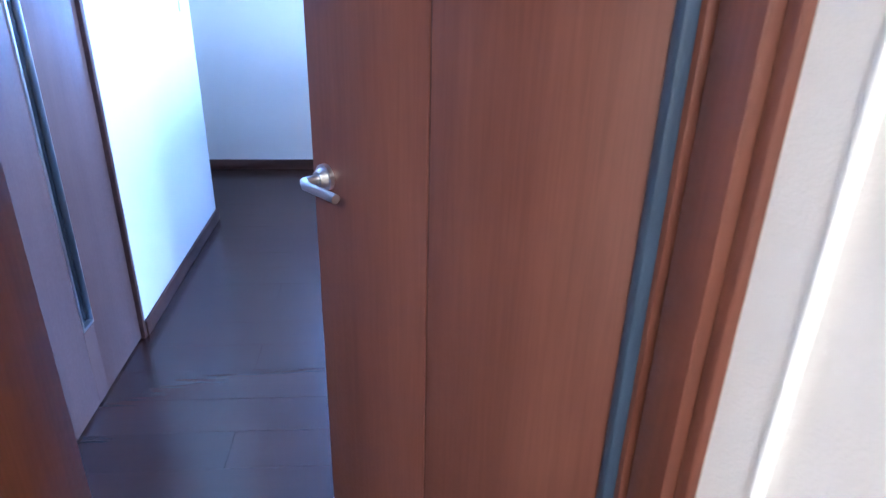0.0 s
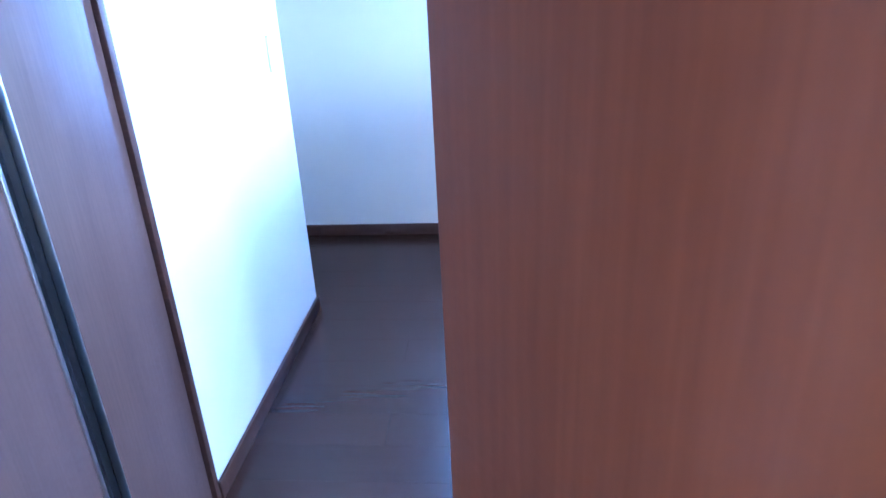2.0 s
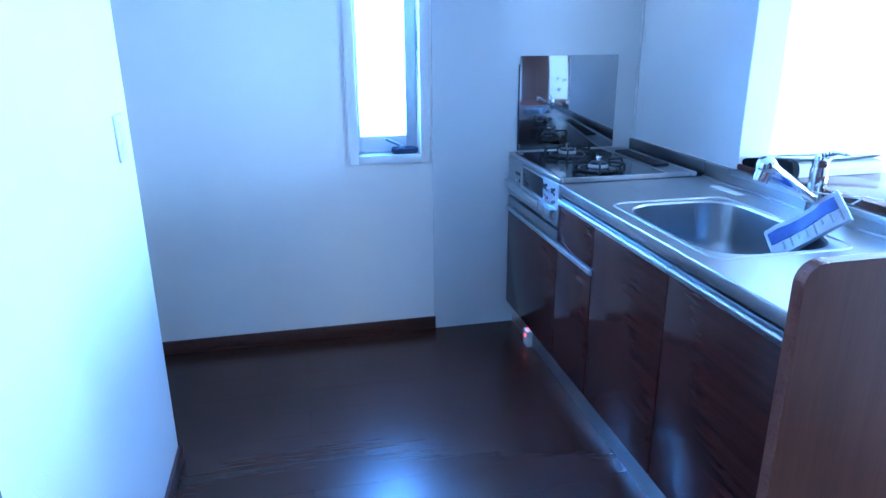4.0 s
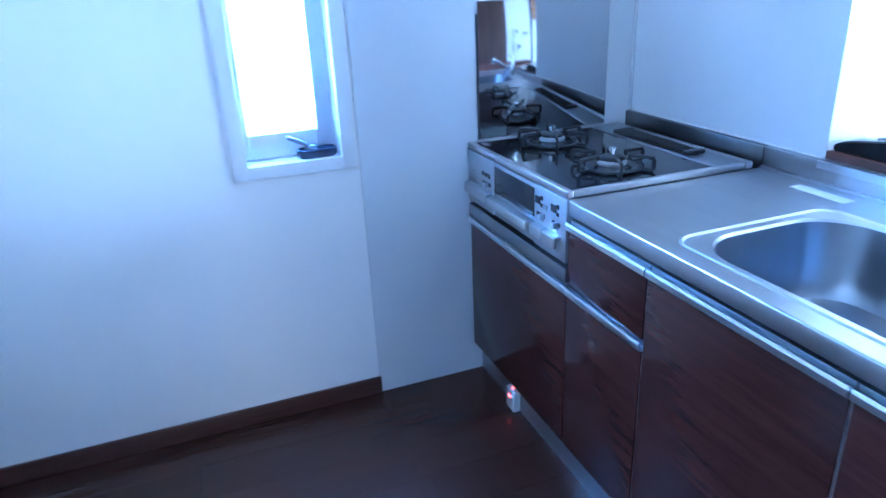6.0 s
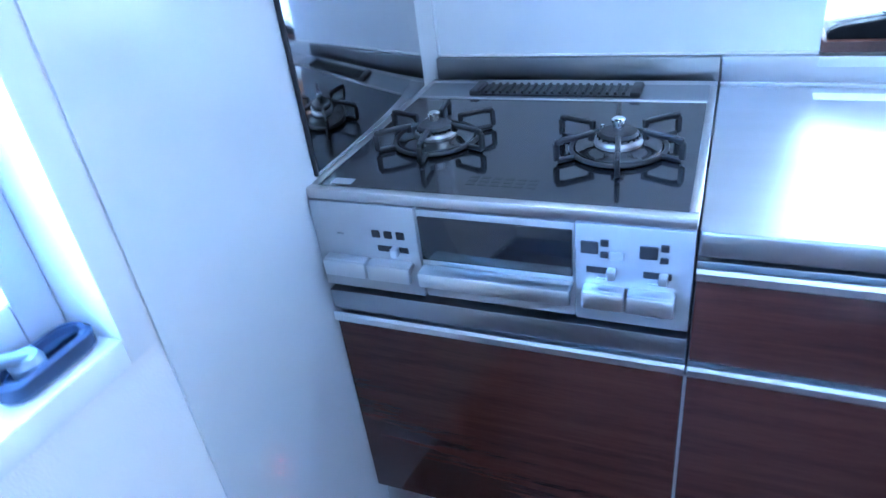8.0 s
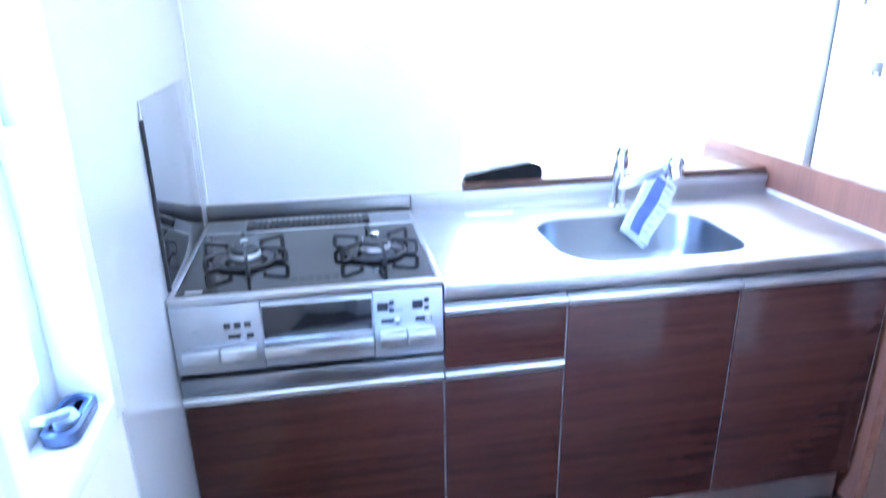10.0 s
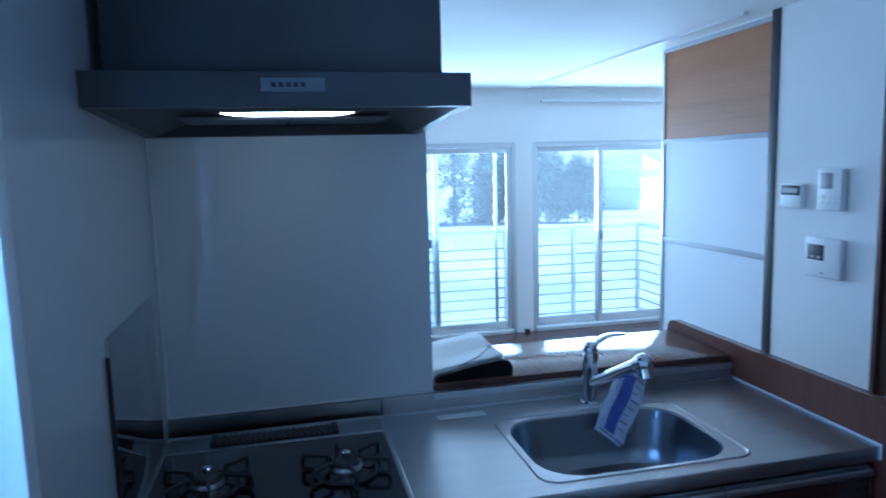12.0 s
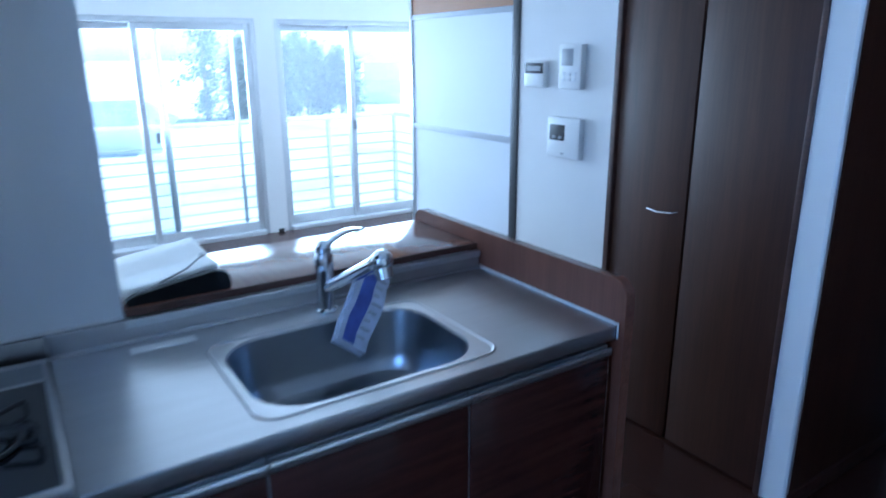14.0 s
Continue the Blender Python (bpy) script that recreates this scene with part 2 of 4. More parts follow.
def lathe(bm, centre, profile, seg=28):
    """A turned shape: profile of (radius, height)."""
    rings = []
    for r, h in profile:
        rings.append([bm.verts.new((centre[0] + r * math.cos(2 * math.pi * i / seg), centre[1] + r * math.sin(2 * math.pi * i / seg), centre[2] + h)) for i in range(seg)])
    for a, b in zip(rings, rings[1:]):
        for i in range(seg):
            bm.faces.new((a[i], a[(i + 1) % seg], b[(i + 1) % seg], b[i]))
    bm.faces.new(rings[-1])
    bm.faces.new(list(reversed(rings[0])))
    return bm


def rounded(x0, x1, y0, y1, r, n=8):
    """Outline of a rounded rectangle, counter-clockwise."""
    out = []
    for cx, cy, a in ((x1 - r, y1 - r, 0), (x0 + r, y1 - r, 90), (x0 + r, y0 + r, 180), (x1 - r, y0 + r, 270)):
        for i in range(n + 1):
            w = radians(a + 90 * i / n)
            out.append((cx + r * math.cos(w), cy + r * math.sin(w)))
    return out


def ring_faces(bm, rings):
    for a, b in zip(rings, rings[1:]):
        n = len(a)
        for i in range(n):
            bm.faces.new((a[i], a[(i + 1) % n], b[(i + 1) % n], b[i]))


def mesh_of(bm, material, name, smooth=True):
    bmesh.ops.recalc_face_normals(bm, faces=bm.faces)
    me = bpy.data.meshes.new(name)
    if smooth:
        for f in bm.faces:
            f.smooth = True
        for e in bm.edges:
            if len(e.link_faces) == 2 and e.calc_face_angle(0) > radians(25):
                e.smooth = False
    bm.to_mesh(me)
    bm.free()
    me.materials.append(material)
    return me


def thing(name, at, label, category, group=""):
    ob = new(name)
    ob.location = at
    ob.empty_display_size = 0.05
    return tagged(ob, label, category, group)


def place_of(ob):
    return ob.location + (place_of(ob.parent) if ob.parent else Vector((0, 0, 0)))


def part(name, bm, material, parent, label="", smooth=True):
    """One mesh, given in world coordinates, under a thing or a part."""
    off = place_of(parent)
    bmesh.ops.translate(bm, vec=-off, verts=bm.verts)
    ob = new(name, mesh_of(bm, material, name, smooth))
    ob.parent = parent
    if label:
        ob["label"] = label
    return ob


def structure(name, bm, material, label, category="wall", smooth=True):
    return tagged(new(name, mesh_of(bm, material, name, smooth)), label, category, kind="structure")


def single(name, bm, material, label, category, at=(0, 0, 0), group=""):
    bmesh.ops.translate(bm, vec=-Vector(at), verts=bm.verts)
    ob = new(name, mesh_of(bm, material, name))
    ob.location = at
    return tagged(ob, label, category, group)


B = bmesh.new
CZ = 2.2          # ceiling height
WX = 3.72         # inner face of the window wall
BACK_Y = -0.765   # end of the wall beside the serving hatch

# ---- the shell ----
bm = box(B(), -2.85, 4.0, -7.2, 0.12, -0.14, -0.012)
floor = structure("floor", bm, FLOORJOINT, "dark brown glossy wooden strip floor", "floor")
structure("ceiling", box(B(), -2.85, 4.0, -7.2, 0.12, CZ, CZ + 0.15), CEIL, "plain white papered ceiling", "ceiling")

KW = (-1.275, -0.985, 0.815, 1.95)   # opening of the kitchen window
bm = B()
box(bm, -2.85, KW[0], 0, 0.12, 0, CZ)
box(bm, KW[1], 4.0, 0, 0.12, 0, CZ)
box(bm, KW[0], KW[1], 0, 0.12, 0, KW[2])
box(bm, KW[0], KW[1], 0, 0.12, KW[3], CZ)
structure("wall_north", bm, WALL, "white papered wall with a narrow window")
structure("wall_kitchen", box(B(), 0, 0.12, BACK_Y, 0, 0, CZ), WALL, "white wall behind the cooker, ending at the hatch")
structure("wall_counter", box(B(), 0, 0.12, -1.798, BACK_Y - 0.002, 0, 0.84), WALL, "low white wall under the serving counter")
bm = B()
box(bm, -2.06, -1.96, -1.895, -0.815, 0, CZ)
box(bm, -2.75, -2.06, -0.915, -0.815, 0, CZ)
structure("wall_west", bm, WALL, "white papered wall catching bright daylight")
structure("wall_niche", box(B(), -2.85, -2.75, -0.815, 0, 0, CZ), WALL, "white papered wall of the side niche")
DWY = -3.35       # room face of the entrance wall
bm = B()
box(bm, -2.06, -1.49, DWY - 0.12, DWY, 0, CZ)
box(bm, -1.49, -0.755, DWY - 0.12, DWY, 2.03, CZ)
box(bm, -0.755, -0.601, DWY - 0.12, DWY, 0, CZ)
structure("wall_entrance", bm, WALL, "white papered wall round the entrance doorway")
bm = B()
box(bm, -2.06, -1.96, -7.0, DWY - 0.122, 0, CZ)
box(bm, -0.755, -0.655, -7.0, DWY - 0.1215, 0, CZ)
box(bm, -0.788, -0.755, -3.6, DWY - 0.1755, 0, CZ)
box(bm, -0.776, -0.755, -7.0, -3.6, 0, CZ)
box(bm, -1.96, -0.755, -7.1, -7.0, 0, CZ)
structure("wall_hall", bm, WALL, "cream papered walls of the hallway")
bm = box(B(), -2.06, -1.965, DWY, -1.9, 2.03, CZ)
structure("wall_over_door", bm, WALL, "white wall strip over the sliding door")
# closet block: side wall, narrow front strip, wall with the controls
CLY = -2.55
for name, x0, x1, y0, y1, z0, label in (
        ("wall_closet_side", -0.702, -0.6155, DWY + 0.002, CLY, 0, "white papered side wall of the closet, in shade"),
        ("wall_closet_header", -0.6155, 0.15, CLY - 0.1, CLY, 2.12, "white wall strip over the closet door"),
        ("wall_controls", 0.15, 0.705, CLY - 0.1, CLY, 0, "white papered wall with control panels"),
        ("wall_closet_end", 0.605, 0.705, -4.3, CLY - 0.1, 0, "white papered wall beside the sliding screen"),
        ("wall_closet_back", -0.6155, 0.605, DWY + 0.002, DWY + 0.1, 0, "plain white back wall of the closet")):
    structure(name, box(B(), x0, x1, y0, y1, z0, CZ), WALL, label)
# added sheet where the entrance door would lie when fully open
structure("door_leaf_stand_in", box(B(), -0.7065, -0.7025, DWY + 0.07, CLY - 0.02, 0.06, 2.05), CLOSETWOOD, "dark brown sheet on the closet side, standing in for the opened door leaf", "wall panel")
structure("wall_south", box(B(), 0.705, 4.0, -4.4, -4.3, 0, CZ), WALL, "white papered wall of the side room")
# window wall
W1, W2 = (-2.36, -0.55), (-4.16, -2.52)
WT = 1.73
bm = B()
box(bm, WX, WX + 0.15, W1[1], 0, 0, CZ)
box(bm, WX, WX + 0.15, W2[1], W1[0], 0, CZ)
box(bm, WX, WX + 0.15, -4.4, W2[0], 0, CZ)
box(bm, WX, WX + 0.15, W1[0], W1[1], WT, CZ)
box(bm, WX, WX + 0.15, W2[0], W2[1], WT, CZ)
structure("wall_window", bm, WALL, "white wall with two tall sliding windows")

# ---- windows ----
def sliding_window(name, y0, y1, split, lap=0.025):
    """A tall two-leaf sliding window in the window wall; split: the meeting line."""
    bm = B()
    for a, b in ((y0, y0 + 0.035), (y1 - 0.035, y1)):
        box(bm, WX + 0.01, WX + 0.13, a, b, 0.0, WT, 0.003)
    box(bm, WX + 0.01, WX + 0.13, y0 + 0.035, y1 - 0.035, WT - 0.04, WT, 0.003)
    box(bm, WX - 0.02, WX + 0.13, y0 + 0.035, y1 - 0.035, -0.004, 0.035, 0.003)
    win = structure(name, bm, SASH, "tall sliding window with pale aluminium sashes", "window")
    for k, (a, b, x) in enumerate(((y0 + 0.036, split + lap, WX + 0.04), (split - lap, y1 - 0.036, WX + 0.085))):
        bm = B()
        for c, d in ((a, a + 0.045), (b - 0.045, b)):
            box(bm, x - 0.016, x + 0.016, c, d, 0.036, WT - 0.041, 0.003)
        box(bm, x - 0.016, x + 0.016, a + 0.045, b - 0.045, WT - 0.09, WT - 0.041, 0.003)
        box(bm, x - 0.016, x + 0.016, a + 0.045, b - 0.045, 0.036, 0.11, 0.003)
        s = part("sash", bm, SASH, win)
        g = part("pane", box(B(), x - 0.003, x + 0.003, a + 0.044, b - 0.044, 0.108, WT - 0.088), GLASS, s)
        g.visible_shadow = False
    part("latch", box(B(), WX + 0.012, WX + 0.024, split - 0.02, split + 0.012, 0.82, 0.9, 0.004), GREYPL, win, "grey crescent latch")
    return win


w1 = sliding_window("window_1", W1[0], W1[1], -1.56, 0.1)
part("insect_screen_stile", box(B(), WX + 0.112, WX + 0.126, -2.22, -2.19, 0.04, WT - 0.045, 0.002), SASH, w1)
sliding_window("window_2", W2[0], W2[1], -3.2)
bm = B()
box(bm, WX - 0.075, WX - 0.045, -4.1, -2.58, 2.075, 2.1, 0.003)
for y in (-4.0, -3.4, -2.7):
    box(bm, WX - 0.06, WX, y - 0.01, y + 0.01, 2.08, 2.11)
single("curtain_rail", bm, FRAMEW, "white curtain rail fixed above the window", "curtain rail", (WX, -3.3, 2.08))
bm = box(B(), 0.8, WX - 0.1, -2.455, -2.425, CZ - 0.016, CZ + 0.002)
structure("trim_track", bm, FRAMEW, "white ceiling track for sliding panels", "track")
bm = box(B(), WX - 0.028, WX, -2.475, -2.43, 0.0, 0.03, 0.004)
single("floor_socket", bm, DARK, "small dark stop on the floor below the window column", "door stop", (WX, -2.45, 0))

# kitchen window: deep white surround, casement sash, frosted pane, latch
bm = B()
x0, x1, z0, z1 = KW
for a, b in ((x0 - 0.03, x0 + 0.012), (x1 - 0.012, x1 + 0.03)):
    box(bm, a, b, -0.014, 0.115, z0 - 0.025, z1 + 0.025, 0.003)
box(bm, x0 + 0.012, x1 - 0.012, -0.014, 0.115, z0 - 0.025, z0 + 0.012, 0.003)
box(bm, x0 + 0.012, x1 - 0.012, -0.014, 0.115, z1 - 0.012, z1 + 0.025, 0.003)
kwin = structure("window_3", bm, FRAMEW, "narrow white casement window with frosted glass", "window")
bm = B()
for a, b in ((x0 + 0.014, x0 + 0.03), (x1 - 0.062, x1 - 0.014)):
    box(bm, a, b, 0.06, 0.1, z0 + 0.014, z1 - 0.014, 0.004)
box(bm, x0 + 0.03, x1 - 0.062, 0.06, 0.1, z0 + 0.014, z0 + 0.085, 0.004)
box(bm, x0 + 0.03, x1 - 0.062, 0.06, 0.1, z1 - 0.07, z1 - 0.014, 0.004)
sash = part("sash", bm, SASH, kwin)
g = part("pane", box(B(), x0 + 0.029, x1 - 0.061, 0.082, 0.088, z0 + 0.084, z1 - 0.069), FROST, sash)
g.visible_shadow = False
CAST = mat("dark_grey_casting", (0.07, 0.09, 0.15), 0.25, 0.4)
bm = B()
rings = []
for grow, z in ((-0.004, 0.0), (0.0, 0.006), (0.0, 0.022), (-0.004, 0.026), (-0.008, 0.024), (-0.009, 0.016)):
    rings.append([bm.verts.new((x, y, z0 + 0.0122 + z)) for x, y in rounded(-1.118 - grow, -1.004 + grow, 0.0 - grow, 0.052 + grow, 0.022, 6)])
ring_faces(bm, rings)
bm.faces.new(list(reversed(rings[0])))
bm.faces.new(rings[-1])
opener = part("opener", bm, CAST, kwin, "dark grey window opener")
bm = lathe(B(), (-1.078, 0.024, z0 + 0.028), [(0.017, 0), (0.018, 0.012), (0.014, 0.02), (0.005, 0.023)], 20)
box(bm, -0.068, 0.006, -0.01, 0.01, -0.0055, 0.0055, 0.004, 3, pose(-1.08, 0.024, z0 + 0.047, 0, 24, -6))
part("handle", bm, mat("lever_paint", (0.2, 0.24, 0.3), 0.35, 0.3), opener, "grey lever handle")
bm = box(B(), x1 - 0.014, x1 - 0.006, 0.02, 0.05, 1.25, 1.33, 0.003)
part("latch", bm, GREYPL, kwin, "grey side latch")

# ---- baseboards and trims ----
def baseboard(x0, x1, y0, y1):
    structure("baseboard", box(B(), x0, x1, y0, y1, 0.0, 0.06, 0.002), BASE, "dark brown wooden baseboard", "baseboard")


baseboard(-2.75, -0.94, -0.011, -0.0005)
baseboard(-1.9595, -1.949, -1.895, -0.82)
baseboard(-2.74, -1.949, -0.8145, -0.804)
baseboard(-1.96, -1.53, DWY + 0.0005, DWY + 0.011)
baseboard(-0.713, -0.7025, DWY + 0.06, CLY)
baseboard(0.15, 0.7, CLY + 0.0005, CLY + 0.011)
baseboard(0.1205, 0.131, -1.797, 0)
baseboard(0.131, WX, -0.011, -0.0005)
baseboard(WX - 0.011, WX - 0.0005, -0.5, -0.02)
baseboard(-0.788, -0.7765, -6.9, -3.605)
structure("trim_hall_corner", box(B(), -0.791, -0.786, -3.604, -3.598, 0.0, CZ, 0.001), FRAMEW, "pale corner bead of the hall wall", "trim")
structure("trim_corner", box(B(), -0.708, -0.694, CLY - 0.012, CLY + 0.004, 0.0, CZ, 0.002), FRAMEW, "pale corner bead", "trim")
structure("wall_panel_side", box(B(), -0.944, -0.0045, -0.0045, -0.0005, 0.0, CZ), PANEL, "glossy white kitchen wall panel", "wall panel")
structure("wall_panel_back", box(B(), -0.0045, -0.0005, BACK_Y, -0.005, 0.84, CZ), PANEL, "glossy white kitchen wall panel behind the cooker", "wall panel")
structure("trim_panel_joint", box(B(), -0.012, -0.0045, -0.012, -0.0045, 0.86, CZ, 0.002), FRAMEW, "white joint strip in the corner", "trim")

# ---- entrance door, its frame ----
HX, HY, DLEN = -0.79, -3.338, 0.63
bm = B()
box(bm, -1.49, -1.455, DWY - 0.15, DWY + 0.015, 0, 2.03, 0.003)
box(bm, -0.809, -0.7555, DWY - 0.055, DWY + 0.015, 0, 2.03, 0.003)
box(bm, -0.8, -0.7555, DWY - 0.075, DWY - 0.055, 0, 2.03, 0.004)
box(bm, -0.809, -0.7555, DWY - 0.15, DWY - 0.075, 0, 2.03, 0.003)
box(bm, -0.797, -0.7555, DWY - 0.175, DWY - 0.15, 0, 2.03, 0.006, 3)
box(bm, -1.455, -0.809, DWY - 0.15, DWY + 0.015, 2.0, 2.03, 0.003)
box(bm, -1.525, -1.49, DWY - 0.15, DWY - 0.122, 0, 2.06, 0.003)
frm = structure("door_frame", bm, JAMB, "reddish brown wooden door frame", "door frame")
bm = B()
box(bm, -0.824, -0.809, DWY - 0.045, DWY - 0.022, 0, 2.0, 0.003)
part("door_stop", bm, mat("seal_rubber", (0.045, 0.07, 0.12), 0.5), frm, "grey sealing strip")
door = thing("door_1", (HX, HY, 0), "reddish brown veneered door standing half open, lever handle", "door")
door["kind"] = "structure"
turn = pose(HX, HY, 0, 0, 0, 128.9)


def leafbox(x0, x1, y0, y1, z0, z1, bevel=0.002):
    bm = box(B(), x0, x1, y0, y1, z0, z1, bevel)
    bmesh.ops.transform(bm, matrix=turn, verts=bm.verts)
    return bm


# leaf: x runs from the hinge to the free edge, +y is the hall side
part("panel", leafbox(0.0, 0.33, 0, 0.036, 0.008, 1.995), DOOR, door)
part("panel", leafbox(0.335, DLEN, 0, 0.036, 0.008, 1.995), DOOR, door)
part("groove", leafbox(0.329, 0.336, 0.001, 0.033, 0.01, 1.99, 0), BASE, door, "dark groove strip")
for side in (1, -1):
    y = 0.036 if side > 0 else 0.0
    bm = B()
    cyl(bm, (DLEN - 0.042, y, 0.944), (DLEN - 0.042, y + side * 0.008, 0.944), 0.023, seg=28)
    cyl(bm, (DLEN - 0.042, y + side * 0.008, 0.944), (DLEN - 0.042, y + side * 0.02, 0.944), 0.018, 0.013, 24)
    tube(bm, [(DLEN - 0.042, y + side * 0.01, 0.944), (DLEN - 0.042, y + side * 0.044, 0.944), (DLEN - 0.06, y + side * 0.053, 0.944), (DLEN - 0.14, y + side * 0.05, 0.944)], 0.008, 16)
    bmesh.ops.transform(bm, matrix=turn, verts=bm.verts)
    part("door_handle", bm, ALU, door, "satin metal lever handle")
part("strike_plate", leafbox(DLEN - 0.001, DLEN + 0.0015, 0.008, 0.028, 0.86, 1.0, 0), ALU, door, "metal latch plate")
for z in (0.25, 1.0, 1.75):
    bm = cyl(B(), (HX + 0.004, HY - 0.012, z), (HX + 0.004, HY - 0.012, z + 0.09), 0.006, seg=12)
    part("hinge", bm, ALU, door, "metal hinge")

# sliding door with a long slit
bm = B()
box(bm, -2.0, -1.955, -1.918, -1.895, 0, 2.03, 0.002)
box(bm, -2.0, -1.955, DWY, DWY + 0.025, 0, 2.03, 0.002)
box(bm, -2.0, -1.955, DWY + 0.025, -1.918, 2.0, 2.03, 0.002)
structure("door_frame_2", bm, BASE, "thin dark frame of the sliding door", "door frame")
PANELW = wood("pale_door_wood", (0.095, 0.055, 0.05), (0.125, 0.075, 0.068), 0.48, "Z", 9)
sl = thing("door_2", (-1.98, -2.6, 0), "pale greyish brown sliding door with a vertical slit", "door")
sl["kind"] = "structure"
sy0, sy1 = -2.29, -2.222
bm = B()
box(bm, -1.995, -1.968, sy1, -1.919, 0.008, 1.998, 0.002)
box(bm, -1.995, -1.968, DWY + 0.026, sy0, 0.008, 1.998, 0.002)
box(bm, -1.995, -1.968, sy0, sy1, 0.008, 0.26, 0.0)
box(bm, -1.995, -1.968, sy0, sy1, 1.85, 1.998, 0.0)
part("panel", bm, PANELW, sl)
part("slit_pane", box(B(), -1.99, -1.983, sy0, sy1, 0.26, 1.85), BLACKGLASS, sl, "dark glass slit")
bm = B()
box(bm, -1.983, -1.964, sy0, sy0 + 0.008, 0.26, 1.85, 0.001)
box(bm, -1.983, -1.964, sy1 - 0.004, sy1, 0.26, 1.85, 0.001)
box(bm, -1.983, -1.964, sy0 + 0.008, sy1 - 0.004, 0.26, 0.268, 0.001)
part("slit_edge", bm, ALU, sl, "thin metal slit edging")

sw = thing("light_switch", (-1.96, -0.94, 1.01), "white light switch plate on the bright wall", "light switch")
part("plate", box(B(), -1.9595, -1.952, -0.975, -0.905, 1.01, 1.13, 0.002), WHITEPL, sw)
part("rocker", box(B(), -1.953, -1.949, -0.96, -0.92, 1.03, 1.11, 0.002), WHITEPL, sw)

# ---- kitchen run ----
TF, TH = -0.6, 0.8
END = -1.8


def cabinet(name, y0, y1, fronts, label):
    """Base unit with door or drawer fronts: (kind, z0, z1, with rail above)."""
    c = thing(name, (-0.3, (y0 + y1) / 2, 0.1), label, "kitchen cabinet", "base units of the kitchen")
    bm = B()
    t = 0.016
    zt = {"cooker_cabinet": 0.62, "sink_cabinet": 0.6}.get(name, 0.758)
    box(bm, -0.578, -0.02, y0 + 0.001, y0 + t, 0.1, zt)
    box(bm, -0.578, -0.02, y1 - t, y1 - 0.001, 0.1, zt)
    box(bm, -0.578, -0.02, y0 + t, y1 - t, 0.1, 0.1 + t)
    box(bm, -0.036, -0.02, y0 + t, y1 - t, 0.1 + t, zt)
    part("body", bm, GREYPL, c)
    part("edge_strip", box(B(), -0.594, -0.579, y0 - 0.0022, y0 + 0.0022, 0.11, 0.72 if y0 < -0.61 else 0.553), SILVER, c, "pale edge strip")
    for kind, z0, z1 in fronts:
        f = part(kind, box(B(), -0.598, -0.579, y0 + 0.0025, y1 - 0.0025, z0, z1, 0.0015), CABWOOD, c)
        prof = [(-0.579, 0.002), (-0.6, 0.002), (-0.606, 0.006), (-0.6065, 0.018), (-0.604, 0.024), (-0.6005, 0.024), (-0.6, 0.012), (-0.592, 0.01), (-0.59, 0.028), (-0.579, 0.028)]
        bm = B()
        ends = [[bm.verts.new((x, y, z1 + h)) for x, h in prof] for y in (y0 + 0.002, y1 - 0.002)]
        ring_faces(bm, ends)
        bm.faces.new(ends[0])
        bm.faces.new(list(reversed(ends[1])))
        part("handle", bm, ALU, f, "aluminium grip rail")
    return c


cabinet("cooker_cabinet", -0.6, -0.006, [("door", 0.11, 0.553)], "glossy dark wood-grain unit under the cooker")
cabinet("drawer_cabinet", -0.9, -0.6, [("drawer", 0.582, 0.722), ("door", 0.11, 0.553)], "narrow glossy dark wood-grain drawer unit")
cabinet("sink_cabinet", -1.35, -0.9, [("door", 0.11, 0.722)], "glossy dark wood-grain unit under the sink")
cabinet("sink_cabinet", -1.782, -1.35, [("door", 0.11, 0.722)], "glossy dark wood-grain unit beside the end panel")
bm = box(B(), -0.566, -0.554, -1.78, -0.006, 0.0, 0.099)
structure("trim_kickboard", bm, ALU, "grey metal kickboard under the cabinets", "kickboard")

# fascia below the cooker
bm = B()
box(bm, -0.56, -0.06, -0.598, -0.008, 0.6195, 0.623)
cf = thing("cooker_fascia", (-0.58, -0.3, 0.583), "stainless strip below the built-in cooker", "trim strip")
part("shelf", bm, SINKSTEEL, cf)
part("front_strip", box(B(), -0.6, -0.561, -0.598, -0.008, 0.583, 0.622, 0.002), SINKSTEEL, cf)

# cooker
ck = thing("gas_cooker", (-0.3, -0.3, 0.623), "built-in two-burner gas cooker, silver front, black glass top", "cooker")
bm = box(B(), -0.555, -0.05, -0.59, -0.016, 0.624, 0.797)
part("body", bm, GREYPL, ck)
bm = B()
for a in ((-0.6, -0.582, -0.599, -0.007), (-0.075, -0.05, -0.599, -0.007)):
    box(bm, *a, 0.8, 0.819, 0.004)
for a in ((-0.582, -0.075, -0.599, -0.585), (-0.582, -0.075, -0.021, -0.007)):
    box(bm, *a, 0.8, 0.819, 0.004)
part("top_frame", bm, STEEL, ck, "stainless rim")
top = part("glass_top", box(B(), -0.583, -0.17, -0.586, -0.02, 0.802, 0.8165), BLACKGLASS, ck, "glossy black glass top")
part("glass_trim", box(B(), -0.17, -0.162, -0.586, -0.02, 0.802, 0.8195, 0.002), STEEL, ck, "bright rear trim of the glass")
part("rear_plate", box(B(), -0.162, -0.074, -0.586, -0.02, 0.802, 0.8175), SINKSTEEL, ck, "stainless rear plate")
